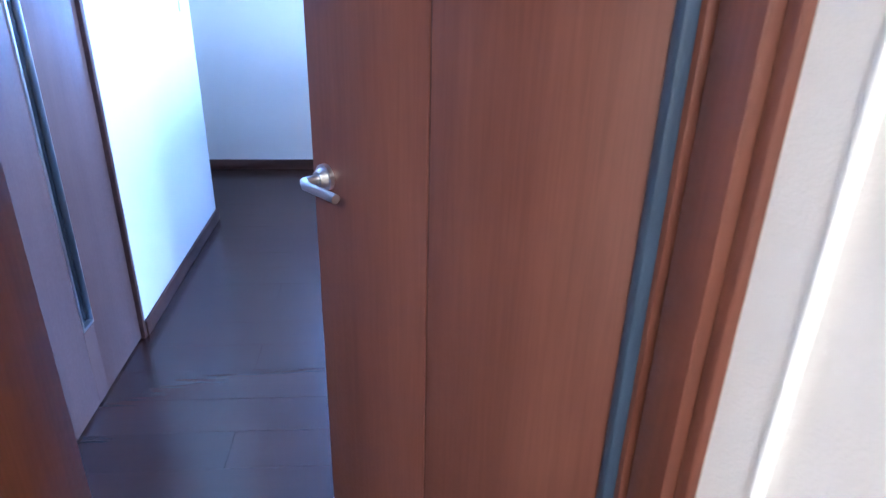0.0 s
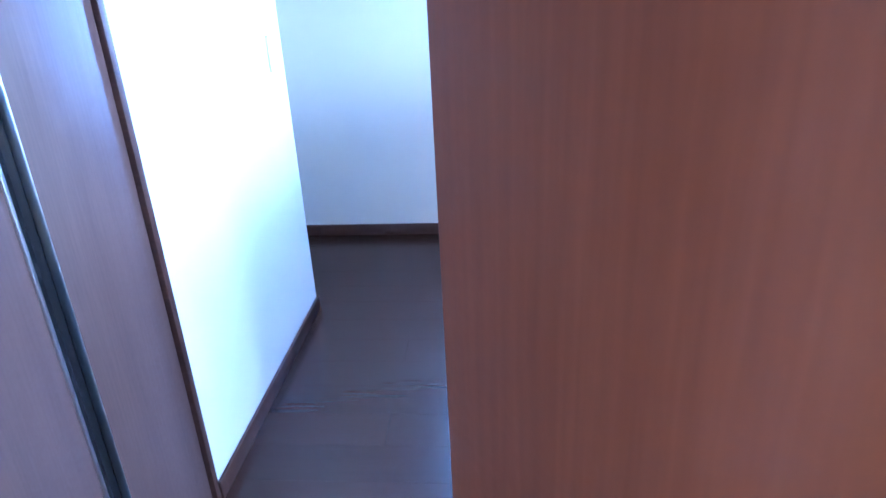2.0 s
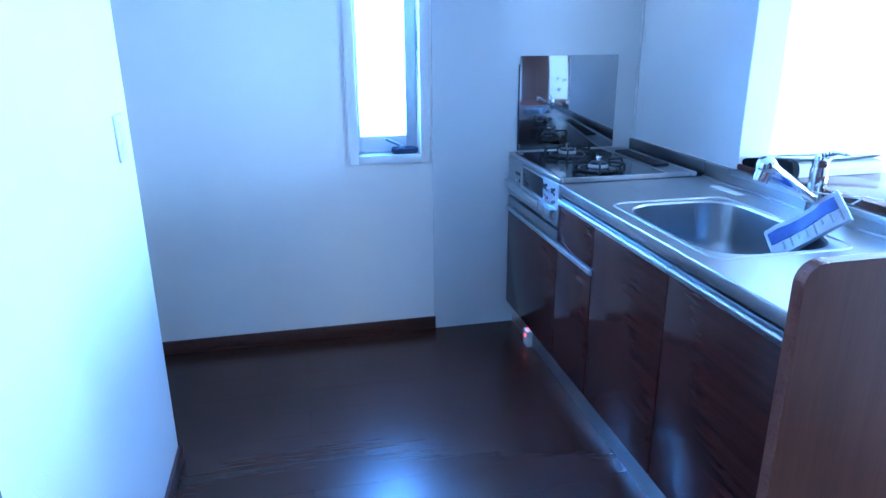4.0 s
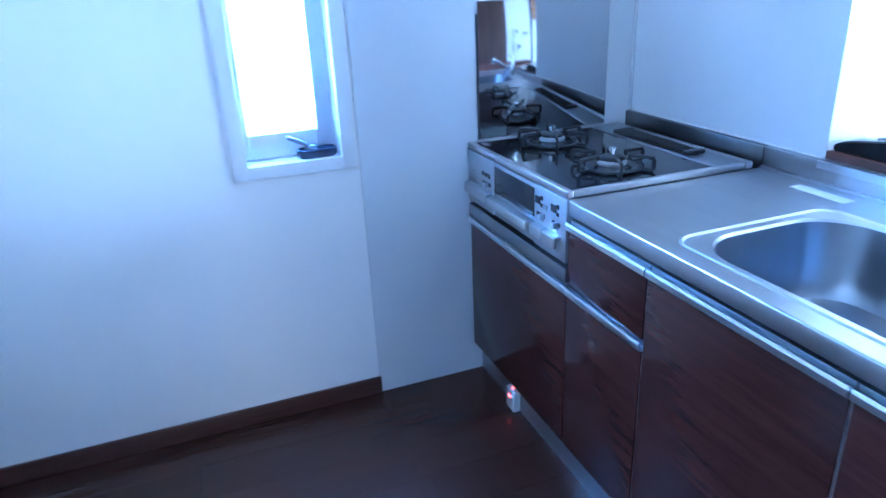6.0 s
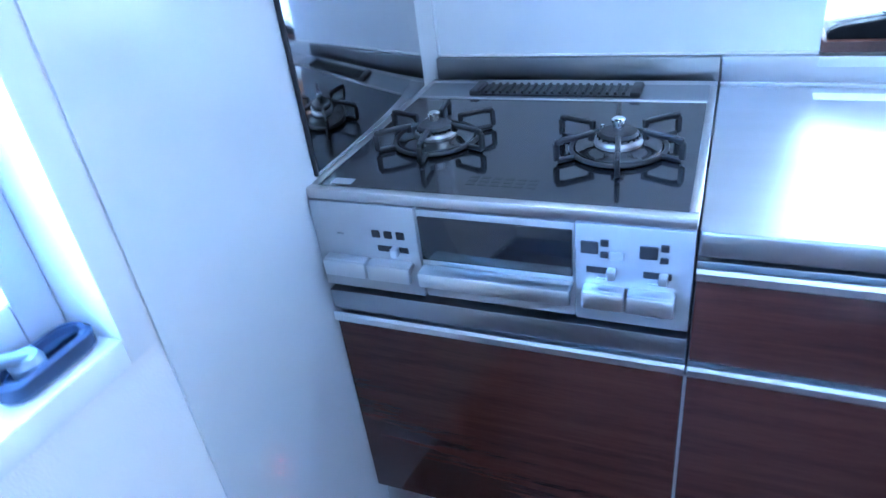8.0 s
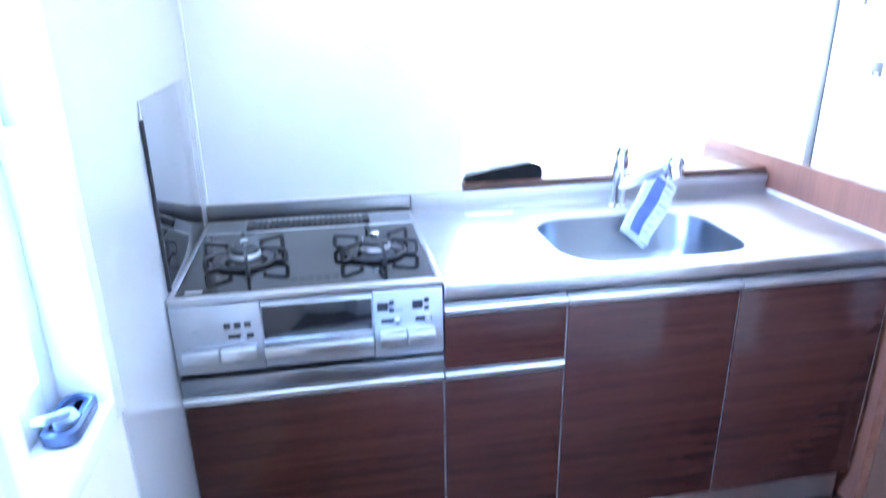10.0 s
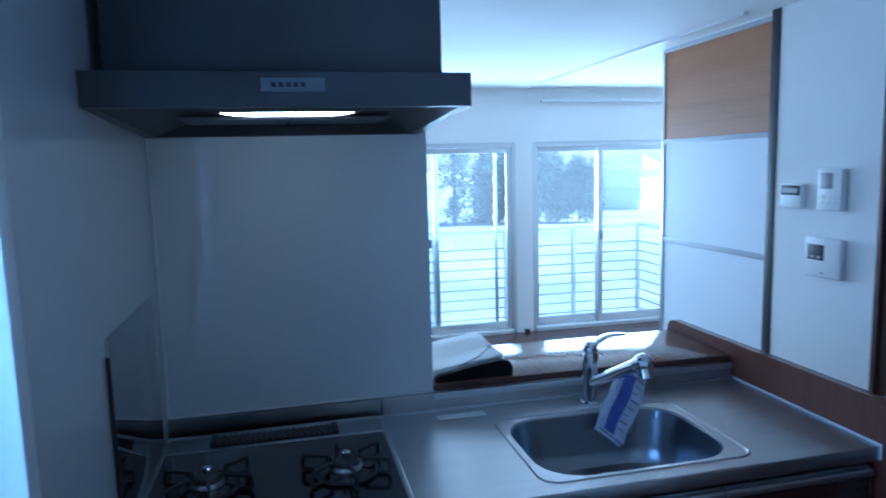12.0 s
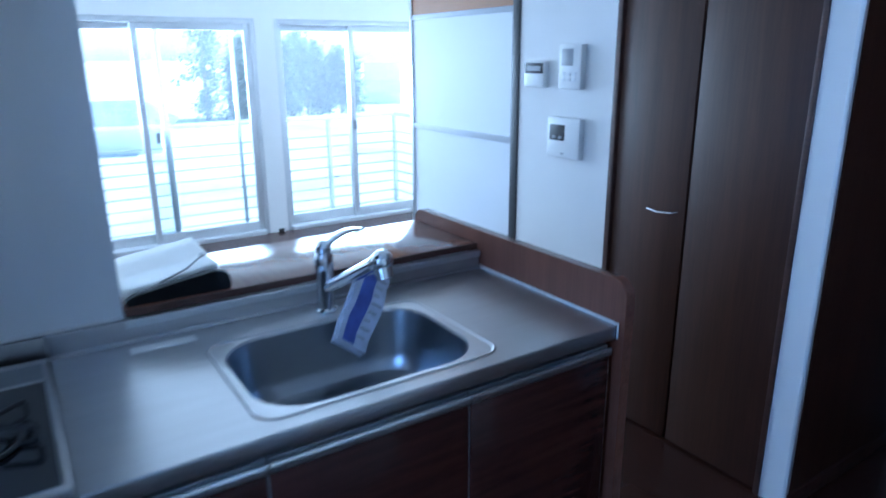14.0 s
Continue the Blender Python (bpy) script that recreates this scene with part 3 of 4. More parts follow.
# vent grille at the rear
bm = B()
box(bm, -0.152, -0.092, -0.46, -0.135, 0.817, 0.8215)
for i in range(21):
    y = -0.455 + i * 0.0152
    box(bm, -0.15, -0.094, y, y + 0.006, 0.821, 0.827, 0.001, 1)
for y in (-0.46, -0.14):
    box(bm, -0.155, -0.089, y - 0.008, y + 0.012, 0.817, 0.829, 0.004)
part("vent_grille", bm, IRON, ck, "black slotted exhaust grille")
part("sticker", box(B(), -0.572, -0.552, -0.075, -0.038, 0.8165, 0.8168), GREYPL, ck, "small white sticker")
bm = B()
for i in range(3):
    for k in range(6):
        box(bm, -0.545 + i * 0.012, -0.538 + i * 0.012, -0.37 + k * 0.019, -0.356 + k * 0.019, 0.8165, 0.8168)
part("printed_note", bm, mat("faint_print", (0.035, 0.037, 0.04), 0.2), ck, "faint printed lines")


def burner(cx, cy):
    b = part("burner", lathe(B(), (cx, cy, 0.8165), [(0.07, 0), (0.071, 0.004), (0.067, 0.008), (0.056, 0.007), (0.044, 0.01), (0.036, 0.012)], 40), BLACKGLASS, ck, "glossy black burner pan")
    part("ring", lathe(B(), (cx, cy, 0.8275), [(0.037, 0), (0.038, 0.006), (0.036, 0.011), (0.03, 0.013)], 36), STEEL, b, "bright burner ring")
    bm = lathe(B(), (cx, cy, 0.8405), [(0.031, 0), (0.032, 0.004), (0.028, 0.008), (0.01, 0.009)], 32)
    for k in range(20):
        m = Matrix.Translation((cx, cy, 0)) @ pose(0, 0, 0, 0, 0, 18 * k)
        box(bm, 0.029, 0.0335, -0.0012, 0.0012, 0.8395, 0.8445, m=m)
    part("cap", bm, IRON, b, "dark toothed burner cap")
    part("sensor", lathe(B(), (cx, cy, 0.848), [(0.009, 0), (0.009, 0.014), (0.011, 0.015), (0.011, 0.02), (0.008, 0.022)], 18), CHROME, b, "shiny heat sensor")
    part("igniter", cyl(B(), (cx + 0.03, cy + 0.03, 0.824), (cx + 0.03, cy + 0.03, 0.846), 0.0028, seg=10), CHROME, b, "thin igniter pin")
    bm = B()
    n = 48
    for i in range(n):
        a, c = 2 * math.pi * i / n, 2 * math.pi * (i + 1) / n
        cyl(bm, (cx + 0.074 * math.cos(a), cy + 0.074 * math.sin(a), 0.822), (cx + 0.074 * math.cos(c), cy + 0.074 * math.sin(c), 0.822), 0.004, seg=8, caps=False)
    for k in range(6):
        m = Matrix.Translation((cx, cy, 0)) @ pose(0, 0, 0, 0, 0, 60 * k + 8)
        box(bm, 0.07, 0.106, -0.004, 0.004, 0.8175, 0.826, 0.002, 1, m)
        box(bm, 0.102, 0.112, -0.004, 0.004, 0.822, 0.85, 0.003, 2, m)
        box(bm, 0.094, 0.109, -0.004, 0.004, 0.846, 0.857, 0.004, 2, m)
        box(bm, 0.048, 0.1, -0.004, 0.004, 0.849, 0.858, 0.002, 1, m)
        box(bm, 0.042, 0.052, -0.004, 0.004, 0.842, 0.858, 0.003, 2, m)
    part("pan_support", bm, IRON, b, "black enamelled pan support")


burner(-0.385, -0.15)
burner(-0.39, -0.465)
# front: left control panel, grill door, right control panel
FX = -0.602
fl = part("control_panel", box(B(), FX, -0.556, -0.195, -0.008, 0.636, 0.799, 0.003), SILVER, ck)
fr = part("control_panel", box(B(), FX, -0.556, -0.598, -0.44, 0.636, 0.799, 0.003), SILVER, ck)
gd = part("grill_door", box(B(), FX + 0.004, -0.556, -0.439, -0.196, 0.636, 0.796, 0.003), SILVER, ck)
part("grill_window", box(B(), FX + 0.001, FX + 0.006, -0.436, -0.199, 0.708, 0.785, 0.001), BLACKGLASS, gd, "dark grill window")
bm = B()
box(bm, FX - 0.024, FX + 0.004, -0.437, -0.198, 0.688, 0.699, 0.004)
box(bm, FX - 0.026, FX - 0.018, -0.437, -0.198, 0.672, 0.699, 0.004)
part("handle", bm, ALU, gd, "long silver grill handle")


def along(y):
    """Spreads the controls over the two front panels."""
    return -0.008 + (y + 0.008) * 1.19 if y > -0.3 else -0.44 + (y + 0.405) * 0.82


def push_bar(y0, y1, z, parent):
    y0, y1 = along(y0), along(y1)
    bm = B()
    box(bm, FX - 0.018, FX + 0.002, y0, y1, z + 0.006, z + 0.018, 0.004)
    box(bm, FX - 0.022, FX - 0.012, y0, y1, z - 0.014, z + 0.016, 0.004)
    part("push_lever", bm, ALU, parent, "silver ignition lever")


push_bar(-0.155, -0.09, 0.684, fl)
push_bar(-0.088, -0.022, 0.684, fl)
push_bar(-0.492, -0.42, 0.684, fr)
push_bar(-0.574, -0.496, 0.684, fr)


def slider(y0, y1, z, knob, parent):
    y0, y1, knob = along(y0), along(y1), along(knob)
    s = part("slider", box(B(), FX - 0.0015, FX + 0.001, y0, y1, z - 0.005, z + 0.005), DARK, parent, "black slider slot")
    part("knob", box(B(), FX - 0.016, FX - 0.001, knob - 0.006, knob + 0.006, z - 0.008, z + 0.008, 0.003), ALU, s)


slider(-0.15, -0.105, 0.722, -0.133, fl)
slider(-0.475, -0.425, 0.726, -0.468, fr)
slider(-0.565, -0.52, 0.726, -0.553, fr)


def key(y, z, w, h, m, parent):
    y = along(y)
    part("key", box(B(), FX - 0.0025, FX + 0.001, y - w / 2, y + w / 2, z - h / 2, z + h / 2, 0.001, 1), m, parent)


for i in range(3):
    key(-0.105 - i * 0.018, 0.748, 0.014, 0.013, DARK, fl)
for y in (-0.43, -0.527):
    key(y, 0.762, 0.024, 0.02, DARK, fr)
    key(y - 0.025, 0.771, 0.011, 0.011, DARK, fr)
    key(y - 0.025, 0.752, 0.011, 0.01, DARK, fr)
key(-0.476, 0.752, 0.02, 0.014, GREYPL, fr)
for y, z in ((-0.455, 0.712), (-0.54, 0.712), (-0.455, 0.658), (-0.54, 0.655), (-0.12, 0.658)):
    key(y, z, 0.02, 0.003, GREYPL, fr if y < -0.3 else fl)
key(-0.05, 0.742, 0.012, 0.003, GREYPL, fl)

# worktop with sink
SX0, SX1, SY0, SY1 = -0.53, -0.16, -1.445, -0.93
top = thing("worktop", (-0.3, -1.2, 0.76), "brushed stainless steel worktop with a low splashback", "worktop")
bm = B()
out = rounded(-0.598, -0.022, END + 0.002, -0.602, 0.004, 8)
ridge = rounded(SX0 - 0.028, SX1 + 0.016, SY0 - 0.032, SY1 + 0.028, 0.05, 8)
ridge2 = rounded(SX0 - 0.02, SX1 + 0.008, SY0 - 0.024, SY1 + 0.02, 0.046, 8)
lip = rounded(SX0 - 0.004, SX1 + 0.004, SY0 - 0.004, SY1 + 0.004, 0.115, 8)
hole = rounded(SX0, SX1, SY0, SY1, 0.112, 8)
rings = [[bm.verts.new((x, y, z)) for x, y in o] for o, z in ((out, TH), (ridge, TH), (rounded(SX0 - 0.024, SX1 + 0.012, SY0 - 0.028, SY1 + 0.024, 0.048, 8), TH + 0.003), (ridge2, TH - 0.001), (lip, TH - 0.002), (hole, TH - 0.008))]
ring_faces(bm, rings)
part("deck", bm, STEEL, top)
bm = B()
box(bm, TF, -0.57, END + 0.002, -0.602, 0.761, TH - 0.0005, 0.006, 3)
part("front_edge", bm, STEEL, top)
bm = B()
box(bm, -0.024, -0.006, END + 0.004, -0.602, TH - 0.002, 0.856, 0.003)
box(bm, -0.032, -0.02, END + 0.004, -0.602, TH - 0.002, TH + 0.008, 0.003)
part("splashback", bm, STEEL, top, "low steel upstand")
# darkness of the reflected cooker top is put into this steel's colour
part("cooker_splashback", box(B(), -0.024, -0.006, -0.6, -0.006, 0.78, 0.856, 0.003), mat("steel_dark_reflection", (0.22, 0.22, 0.225), 0.3, 1, 0.12, 6, 0.01, 60), top, "steel upstand behind the cooker, dark reflection in its colour")
part("top_sealing", box(B(), -0.011, -0.005, BACK_Y + 0.001, -0.013, 0.8562, 0.861, 0.0015), CAULK, top, "pale sealing bead along the wall")
part("label_strip", box(B(), -0.098, -0.064, -0.905, -0.76, TH, TH + 0.0012), PAPER, top, "white paper label strip")
bm = B()
box(bm, -0.6, -0.008, END - 0.001, END + 0.003, TH + 0.0005, TH + 0.0075, 0.001)
box(bm, -0.014, -0.006, END - 0.001, END + 0.003, TH + 0.006, 0.852, 0.001)
box(bm, -0.605, -0.6, END - 0.001, END + 0.003, 0.765, TH + 0.0075, 0.001)
part("sealing", bm, CAULK, top, "white sealing bead")

sink = thing("sink", ((SX0 + SX1) / 2, (SY0 + SY1) / 2, 0.62), "deep stainless steel sink bowl with rounded corners", "sink")
bm = B()
lv = []
for k, (inset, z, r) in enumerate(((0, -0.008, 0.112), (0.003, -0.03, 0.112), (0.012, -0.12, 0.112), (0.018, -0.145, 0.11), (0.03, -0.163, 0.105), (0.048, -0.172, 0.09), (0.09, -0.176, 0.06))):
    lv.append([bm.verts.new((x, y, TH + z)) for x, y in rounded(SX0 + inset, SX1 - inset, SY0 + inset, SY1 - inset, min(r, (SX1 - SX0 - 2 * inset) / 2 - 0.002), 8)])
ring_faces(bm, lv)
bm.faces.new(lv[-1])
part("bowl", bm, SINKSTEEL, sink)
part("drain", lathe(B(), (-0.31, -1.2, TH - 0.176), [(0.062, 0), (0.062, 0.003), (0.054, 0.005), (0.05, 0.001), (0.012, 0.001)], 32), STEEL, sink, "round steel drain")
part("drain_cover", lathe(B(), (-0.31, -1.2, TH - 0.175), [(0.045, 0), (0.045, 0.005), (0.02, 0.009), (0.006, 0.01)], 28), DARK, sink, "black rubber drain cover")

# serving counter and end panel
bm = B()
box(bm, -0.005, 0.36, END + 0.001, BACK_Y - 0.002, 0.857, 0.878, 0.004)
sc_ = thing("serving_counter", (0.17, -1.28, 0.857), "brown wooden serving counter on the low wall", "counter")
part("board", bm, SHELFWOOD, sc_)
part("edge_band", box(B(), -0.0085, -0.0055, END + 0.002, BACK_Y - 0.003, 0.858, 0.877, 0.0008, 1), BASE, sc_, "dark edge band")
structure("trim_counter", box(B(), -0.0285, -0.0245, END + 0.004, BACK_Y, 0.8375, 0.8565, 0.001), ALU, "metal strip under the counter", "trim")
bm = B()
pts = [(x, z) for x, z in rounded(-0.622, 0.38, -0.1, 0.918, 0.045, 8)]
pts = [(x, max(z, 0.0)) for x, z in pts]
lo = [p for i, p in enumerate(pts) if i == 0 or p != pts[i - 1]]
outline = [(-0.622, 0.0), (0.38, 0.0)] + [p for p in lo if p[1] > 0.5]
f = bm.faces.new([bm.verts.new((x, END - 0.03, z)) for x, z in outline])
ex = bmesh.ops.extrude_face_region(bm, geom=[f])["geom"]
bmesh.ops.translate(bm, vec=(0, 0.028, 0), verts=[g for g in ex if isinstance(g, bmesh.types.BMVert)])
ep = thing("end_panel", (-0.12, END - 0.016, 0), "reddish brown board with rounded corners closing the counter", "panel")
part("board", bm, ENDWOOD, ep)
edge = [p for p in outline if p[1] > 0.0]
bm = B()
for p, q in zip([(0.38, 0.0)] + edge, edge + [(-0.622, 0.0)]):
    n_ = Vector((q[1] - p[1], 0, p[0] - q[0])).normalized() * 0.0012
    ring = [Vector((p[0], END - 0.031, p[1])), Vector((p[0], END - 0.001, p[1])), Vector((q[0], END - 0.001, q[1])), Vector((q[0], END - 0.031, q[1]))]
    a4, b4 = [bm.verts.new(v) for v in ring], [bm.verts.new(v + n_) for v in ring]
    ring_faces(bm, [a4, b4])
    bm.faces.new(a4)
    bm.faces.new(b4)
part("edge_band", bm, SHELFWOOD, ep, "paler rounded edge band")

# faucet
FY, FXX = -1.24, -0.095
fc = thing("kitchen_faucet", (FXX, FY, TH), "chrome single-lever kitchen tap with a pull-out spout", "tap")
part("base", lathe(B(), (FXX, FY, TH), [(0.03, 0), (0.03, 0.006), (0.025, 0.012)], 28), CHROME, fc)
part("body", lathe(B(), (FXX, FY, TH + 0.012), [(0.024, 0), (0.0225, 0.04), (0.024, 0.1), (0.024, 0.14), (0.021, 0.15)], 28), CHROME, fc)
bm = lathe(B(), (FXX, FY, TH + 0.163), [(0.022, 0), (0.022, 0.016), (0.014, 0.03), (0.005, 0.032)], 24)
tip, root = Vector((-0.112, -1.346, 1.012)), Vector((FXX, FY + 0.004, TH + 0.172))
for k in range(9):
    a, c = k / 9, (k + 1) / 9
    bend = lambda v: root.lerp(tip, v) + Vector((0, 0, 0.016 * math.sin(math.pi * v)))
    m = look(bend((a + c) / 2), tip + Vector((0, -0.02, 0.004)))
    box(bm, -0.015 + 0.006 * a, 0.015 - 0.006 * a, -0.007 + 0.0045 * a, 0.007 - 0.0045 * a, -0.0085, 0.0085, 0.002, 2, m)
part("lever", bm, CHROME, fc, "slim bowed chrome lever")
a, b2 = Vector((FXX - 0.012, FY - 0.003, TH + 0.07)), Vector((-0.305, -1.294, 0.98))
bm = tube(B(), [a, a.lerp(b2, 0.45)], 0.0165, 18)
cyl(bm, a.lerp(b2, 0.45), b2, 0.0175, 0.021, 18)
sp = part("spout", bm, CHROME, fc)
d = (b2 - a).normalized()
bm = cyl(B(), b2 - d * 0.02, b2 + d * 0.008, 0.021, 0.027, 24)
bmesh.ops.create_uvsphere(bm, u_segments=24, v_segments=14, radius=0.0275, matrix=Matrix.Translation(b2 + d * 0.008))
cyl(bm, b2 + d * 0.006, b2 + d * 0.012 + Vector((-0.012, 0, -0.042)), 0.024, 0.02, 24)
part("spray_head", bm, CHROME, sp)

# bagged leaflet hanging from the spout
bg = thing("leaflet_bag", (-0.185, -1.31, 0.69), "plastic bag with a blue and white leaflet on the tap", "bag")
u = Vector((0.44, -0.61, 0.67)).normalized()
w = Vector((-0.11, -0.84, -0.54))
w = (w - u * w.dot(u)).normalized()
nrm = w.cross(u)
mt = Matrix(((nrm.x, w.x, u.x, -0.168), (nrm.y, w.y, u.y, -1.315), (nrm.z, w.z, u.z, 0.81), (0, 0, 0, 1)))
face = 1 if nrm.x < 0 else -1


def bagpart(name, x0, x1, y0, y1, z0, z1, m, label=""):
    bm = box(B(), x0 * face, x1 * face, y0, y1, z0, z1, 0.0006, 1)
    bmesh.ops.subdivide_edges(bm, edges=[e for e in bm.edges if e.calc_length() > 0.02], cuts=5, use_grid_fill=True)
    for v in bm.verts:
        v.co.x += 0.005 * math.sin(v.co.z * 30 + v.co.y * 25) + 0.0015 * math.sin(v.co.z * 90 - v.co.y * 60)
        v.co.y += 0.0025 * math.sin(v.co.z * 42 + 1.3)
    bmesh.ops.transform(bm, matrix=mt, verts=bm.verts)
    part(name, bm, m, bg, label)


BAGM = mat("hazy_plastic", (0.52, 0.54, 0.62), 0.22, 0, 0.15, 25, 0.25, 40)
bagpart("leaflet", 0.0, 0.01, -0.05, 0.043, -0.11, 0.11, BAGM)
bagpart("printed_block", 0.0075, 0.0118, -0.036, 0.002, -0.104, 0.095, BLUEPR, "blue printed block")
for i in range(8):
    bagpart("printed_line", 0.008, 0.0114, 0.006, 0.037 - (i % 3) * 0.007, 0.09 - i * 0.024, 0.096 - i * 0.024, GREYPL)
bagpart("back_leaf", -0.01, -0.001, -0.055, 0.04, -0.118, 0.1, BAGM)
bm = tube(B(), [mt @ Vector((0, 0, 0.12)), mt @ Vector((0.0, 0, 0.15)), (-0.16, -1.257, 0.9)], 0.0025, 16)
part("string", bm, WHITEPL, bg)

# steel screen on the wall beside the cooker
ws = thing("wall_screen", (-0.33, -0.006, 0.822), "polished steel splash sheet on the wall beside the cooker", "splash sheet")
part("sheet", box(B(), -0.56, -0.108, -0.0105, -0.005, 0.822, 1.225, 0.001), MIRRORSTEEL, ws)
part("folded_edge", box(B(), -0.5645, -0.5605, -0.0135, -0.005, 0.822, 1.19, 0.001), DARK, ws, "dark folded front edge")

# plug device on the kickboard
dv = thing("leak_sensor", (-0.58, -0.27, 0.0), "small white box with a red light at the kickboard", "alarm")
part("case", box(B(), -0.592, -0.566, -0.3, -0.245, 0.0, 0.075, 0.006, 3), WHITEPL, dv)
part("red_light", lathe(B(), (-0.579, -0.272, 0.0745), [(0.005, 0), (0.004, 0.003)], 12), REDLED, dv, "glowing red light")
part("red_window", box(B(), -0.5935, -0.5915, -0.28, -0.265, 0.045, 0.055, 0.0005), REDLED, dv, "glowing red window")

# ---- extractor hood ----
hd = thing("extractor_hood", (-0.3, -0.37, 1.62), "grey metal canopy hood over the cooker, lamp lit", "extractor hood")
bm = B()
hx0, hx1, hy0, hy1 = -0.585, -0.006, -0.74, -0.006
zf, zt2, zb = 1.66, 1.726, 1.632
o = [bm.verts.new(p) for p in ((hx0, hy0, zf), (hx0, hy1, zf), (hx0, hy1, zt2), (hx0, hy0, zt2))]
q = [bm.verts.new(p) for p in ((hx1, hy0, zb), (hx1, hy1, zb), (hx1, hy1, zt2), (hx1, hy0, zt2))]
bm.faces.new(o)
bm.faces.new((q[3], q[2], q[1], q[0]))
bm.faces.new((o[3], o[2], q[2], q[3]))
bm.faces.new((o[0], o[3], q[3], q[0]))
bm.faces.new((o[2], o[1], q[1], q[2]))
# rim of the underside, with a recess
def und(u, v):
    return (hx0 + (hx1 - hx0) * u, hy0 + (hy1 - hy0) * v, zf + (zb - zf) * u)


r0 = [o[0], o[1], q[1], q[0]]
r1 = [bm.verts.new(und(u, v)) for u, v in ((0.04, 0.03), (0.04, 0.97), (0.96, 0.97), (0.96, 0.03))]
ring_faces(bm, [r0, r1])
part("canopy", bm, HOODMET, hd, smooth=False)
# recess faces get a darker metal colour to imitate shade under the hood
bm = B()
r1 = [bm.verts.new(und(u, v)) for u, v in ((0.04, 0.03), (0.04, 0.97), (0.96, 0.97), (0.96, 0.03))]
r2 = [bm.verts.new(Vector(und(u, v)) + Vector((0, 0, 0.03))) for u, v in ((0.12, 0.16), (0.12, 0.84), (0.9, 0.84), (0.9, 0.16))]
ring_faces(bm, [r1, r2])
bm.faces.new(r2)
part("recess", bm, mat("hood_metal_painted_shade", (0.05, 0.05, 0.053), 0.5, 0.3), hd, "inner recess, shade put into its dark colour", smooth=False)
bm = B()
box(bm, -0.255, -0.07, hy0 + 0.12, hy0 + 0.362, 1.66, 1.668, 0.002)
box(bm, -0.255, -0.07, hy0 + 0.368, hy1 - 0.12, 1.66, 1.668, 0.002)
part("filter", bm, HOODDARK, hd, "grey grease filter")
part("flue_box", box(B(), -0.5, -0.006, -0.7, -0.03, zt2 + 0.0005, CZ - 0.002, 0.003), HOODMET, hd, "grey flue cover")
part("control_strip", box(B(), hx0 - 0.003, hx0 + 0.001, -0.445, -0.325, 1.688, 1.714, 0.001), HOODSTRIP, hd, "grey control strip")
for i in range(5):
    part("button", box(B(), hx0 - 0.005, hx0 - 0.002, -0.352 - i * 0.014, -0.343 - i * 0.014, 1.697, 1.706, 0.001), DARK, hd)
lp = part("lamp_housing", box(B(), -0.385, -0.295, -0.54, -0.21, 1.668, 1.69, 0.006), HOODDARK, hd)
bm = B()
n, m_ = 18, 8
g = [[bm.verts.new((-0.345 + 0.011 * (1 - 0.8 * (2 * i / n - 1) ** 2) * math.cos(math.pi * k / m_), -0.525 + 0.3 * i / n, 1.668 - 0.008 * math.sin(math.pi * k / m_) * (1 - (2 * i / n - 1) ** 6))) for k in range(m_ + 1)] for i in range(n + 1)]
for i in range(n):
    for k in range(m_):
        bm.faces.new((g[i][k], g[i + 1][k], g[i + 1][k + 1], g[i][k + 1]))
part("lamp", bm, LAMP, lp, "lit white lamp")

# ---- controls on the closet wall ----
def control(name, x0, x1, z0, z1, label, cat):
    c = thing(name, ((x0 + x1) / 2, CLY, z0), label, cat)
    part("case", box(B(), x0, x1, CLY + 0.001, CLY + 0.03, z0, z1, 0.004, 3), WHITEPL, c)
    return c


Y = CLY + 0.03
c = control("water_heater_control", 0.515, 0.64, 1.315, 1.42, "small white control with a dark display", "control panel")
part("display", box(B(), 0.52, 0.635, Y - 0.001, Y + 0.0015, 1.372, 1.415, 0.001), DARK, c, "dark display")
part("readout", box(B(), 0.535, 0.62, Y + 0.001, Y + 0.002, 1.382, 1.402), GREYPL, c, "grey readout")
c = control("intercom", 0.3, 0.425, 1.315, 1.487, "white door intercom with a small screen", "intercom")
part("screen", box(B(), 0.345, 0.41, Y - 0.001, Y + 0.0015, 1.405, 1.47, 0.001), GREYPL, c, "grey screen")
for i in range(2):
    for k in range(3):
        part("button", box(B(), 0.325 + k * 0.03, 0.345 + k * 0.03, Y - 0.001, Y + 0.002, 1.345 + i * 0.022, 1.358 + i * 0.022, 0.001), FRAMEW, c)
c = control("heating_control", 0.29, 0.48, 1.035, 1.2, "white control box with a dark display", "control panel")
part("display", box(B(), 0.375, 0.465, Y - 0.001, Y + 0.0015, 1.105, 1.17, 0.001), DARK, c, "dark display")
for k in range(2):
    part("button", box(B(), 0.39 + k * 0.035, 0.41 + k * 0.035, Y + 0.001, Y + 0.0035, 1.112, 1.124, 0.001), GREYPL, c)
part("lamp_mark", box(B(), 0.375, 0.395, Y - 0.001, Y + 0.001, 1.05, 1.056), GREYPL, c)

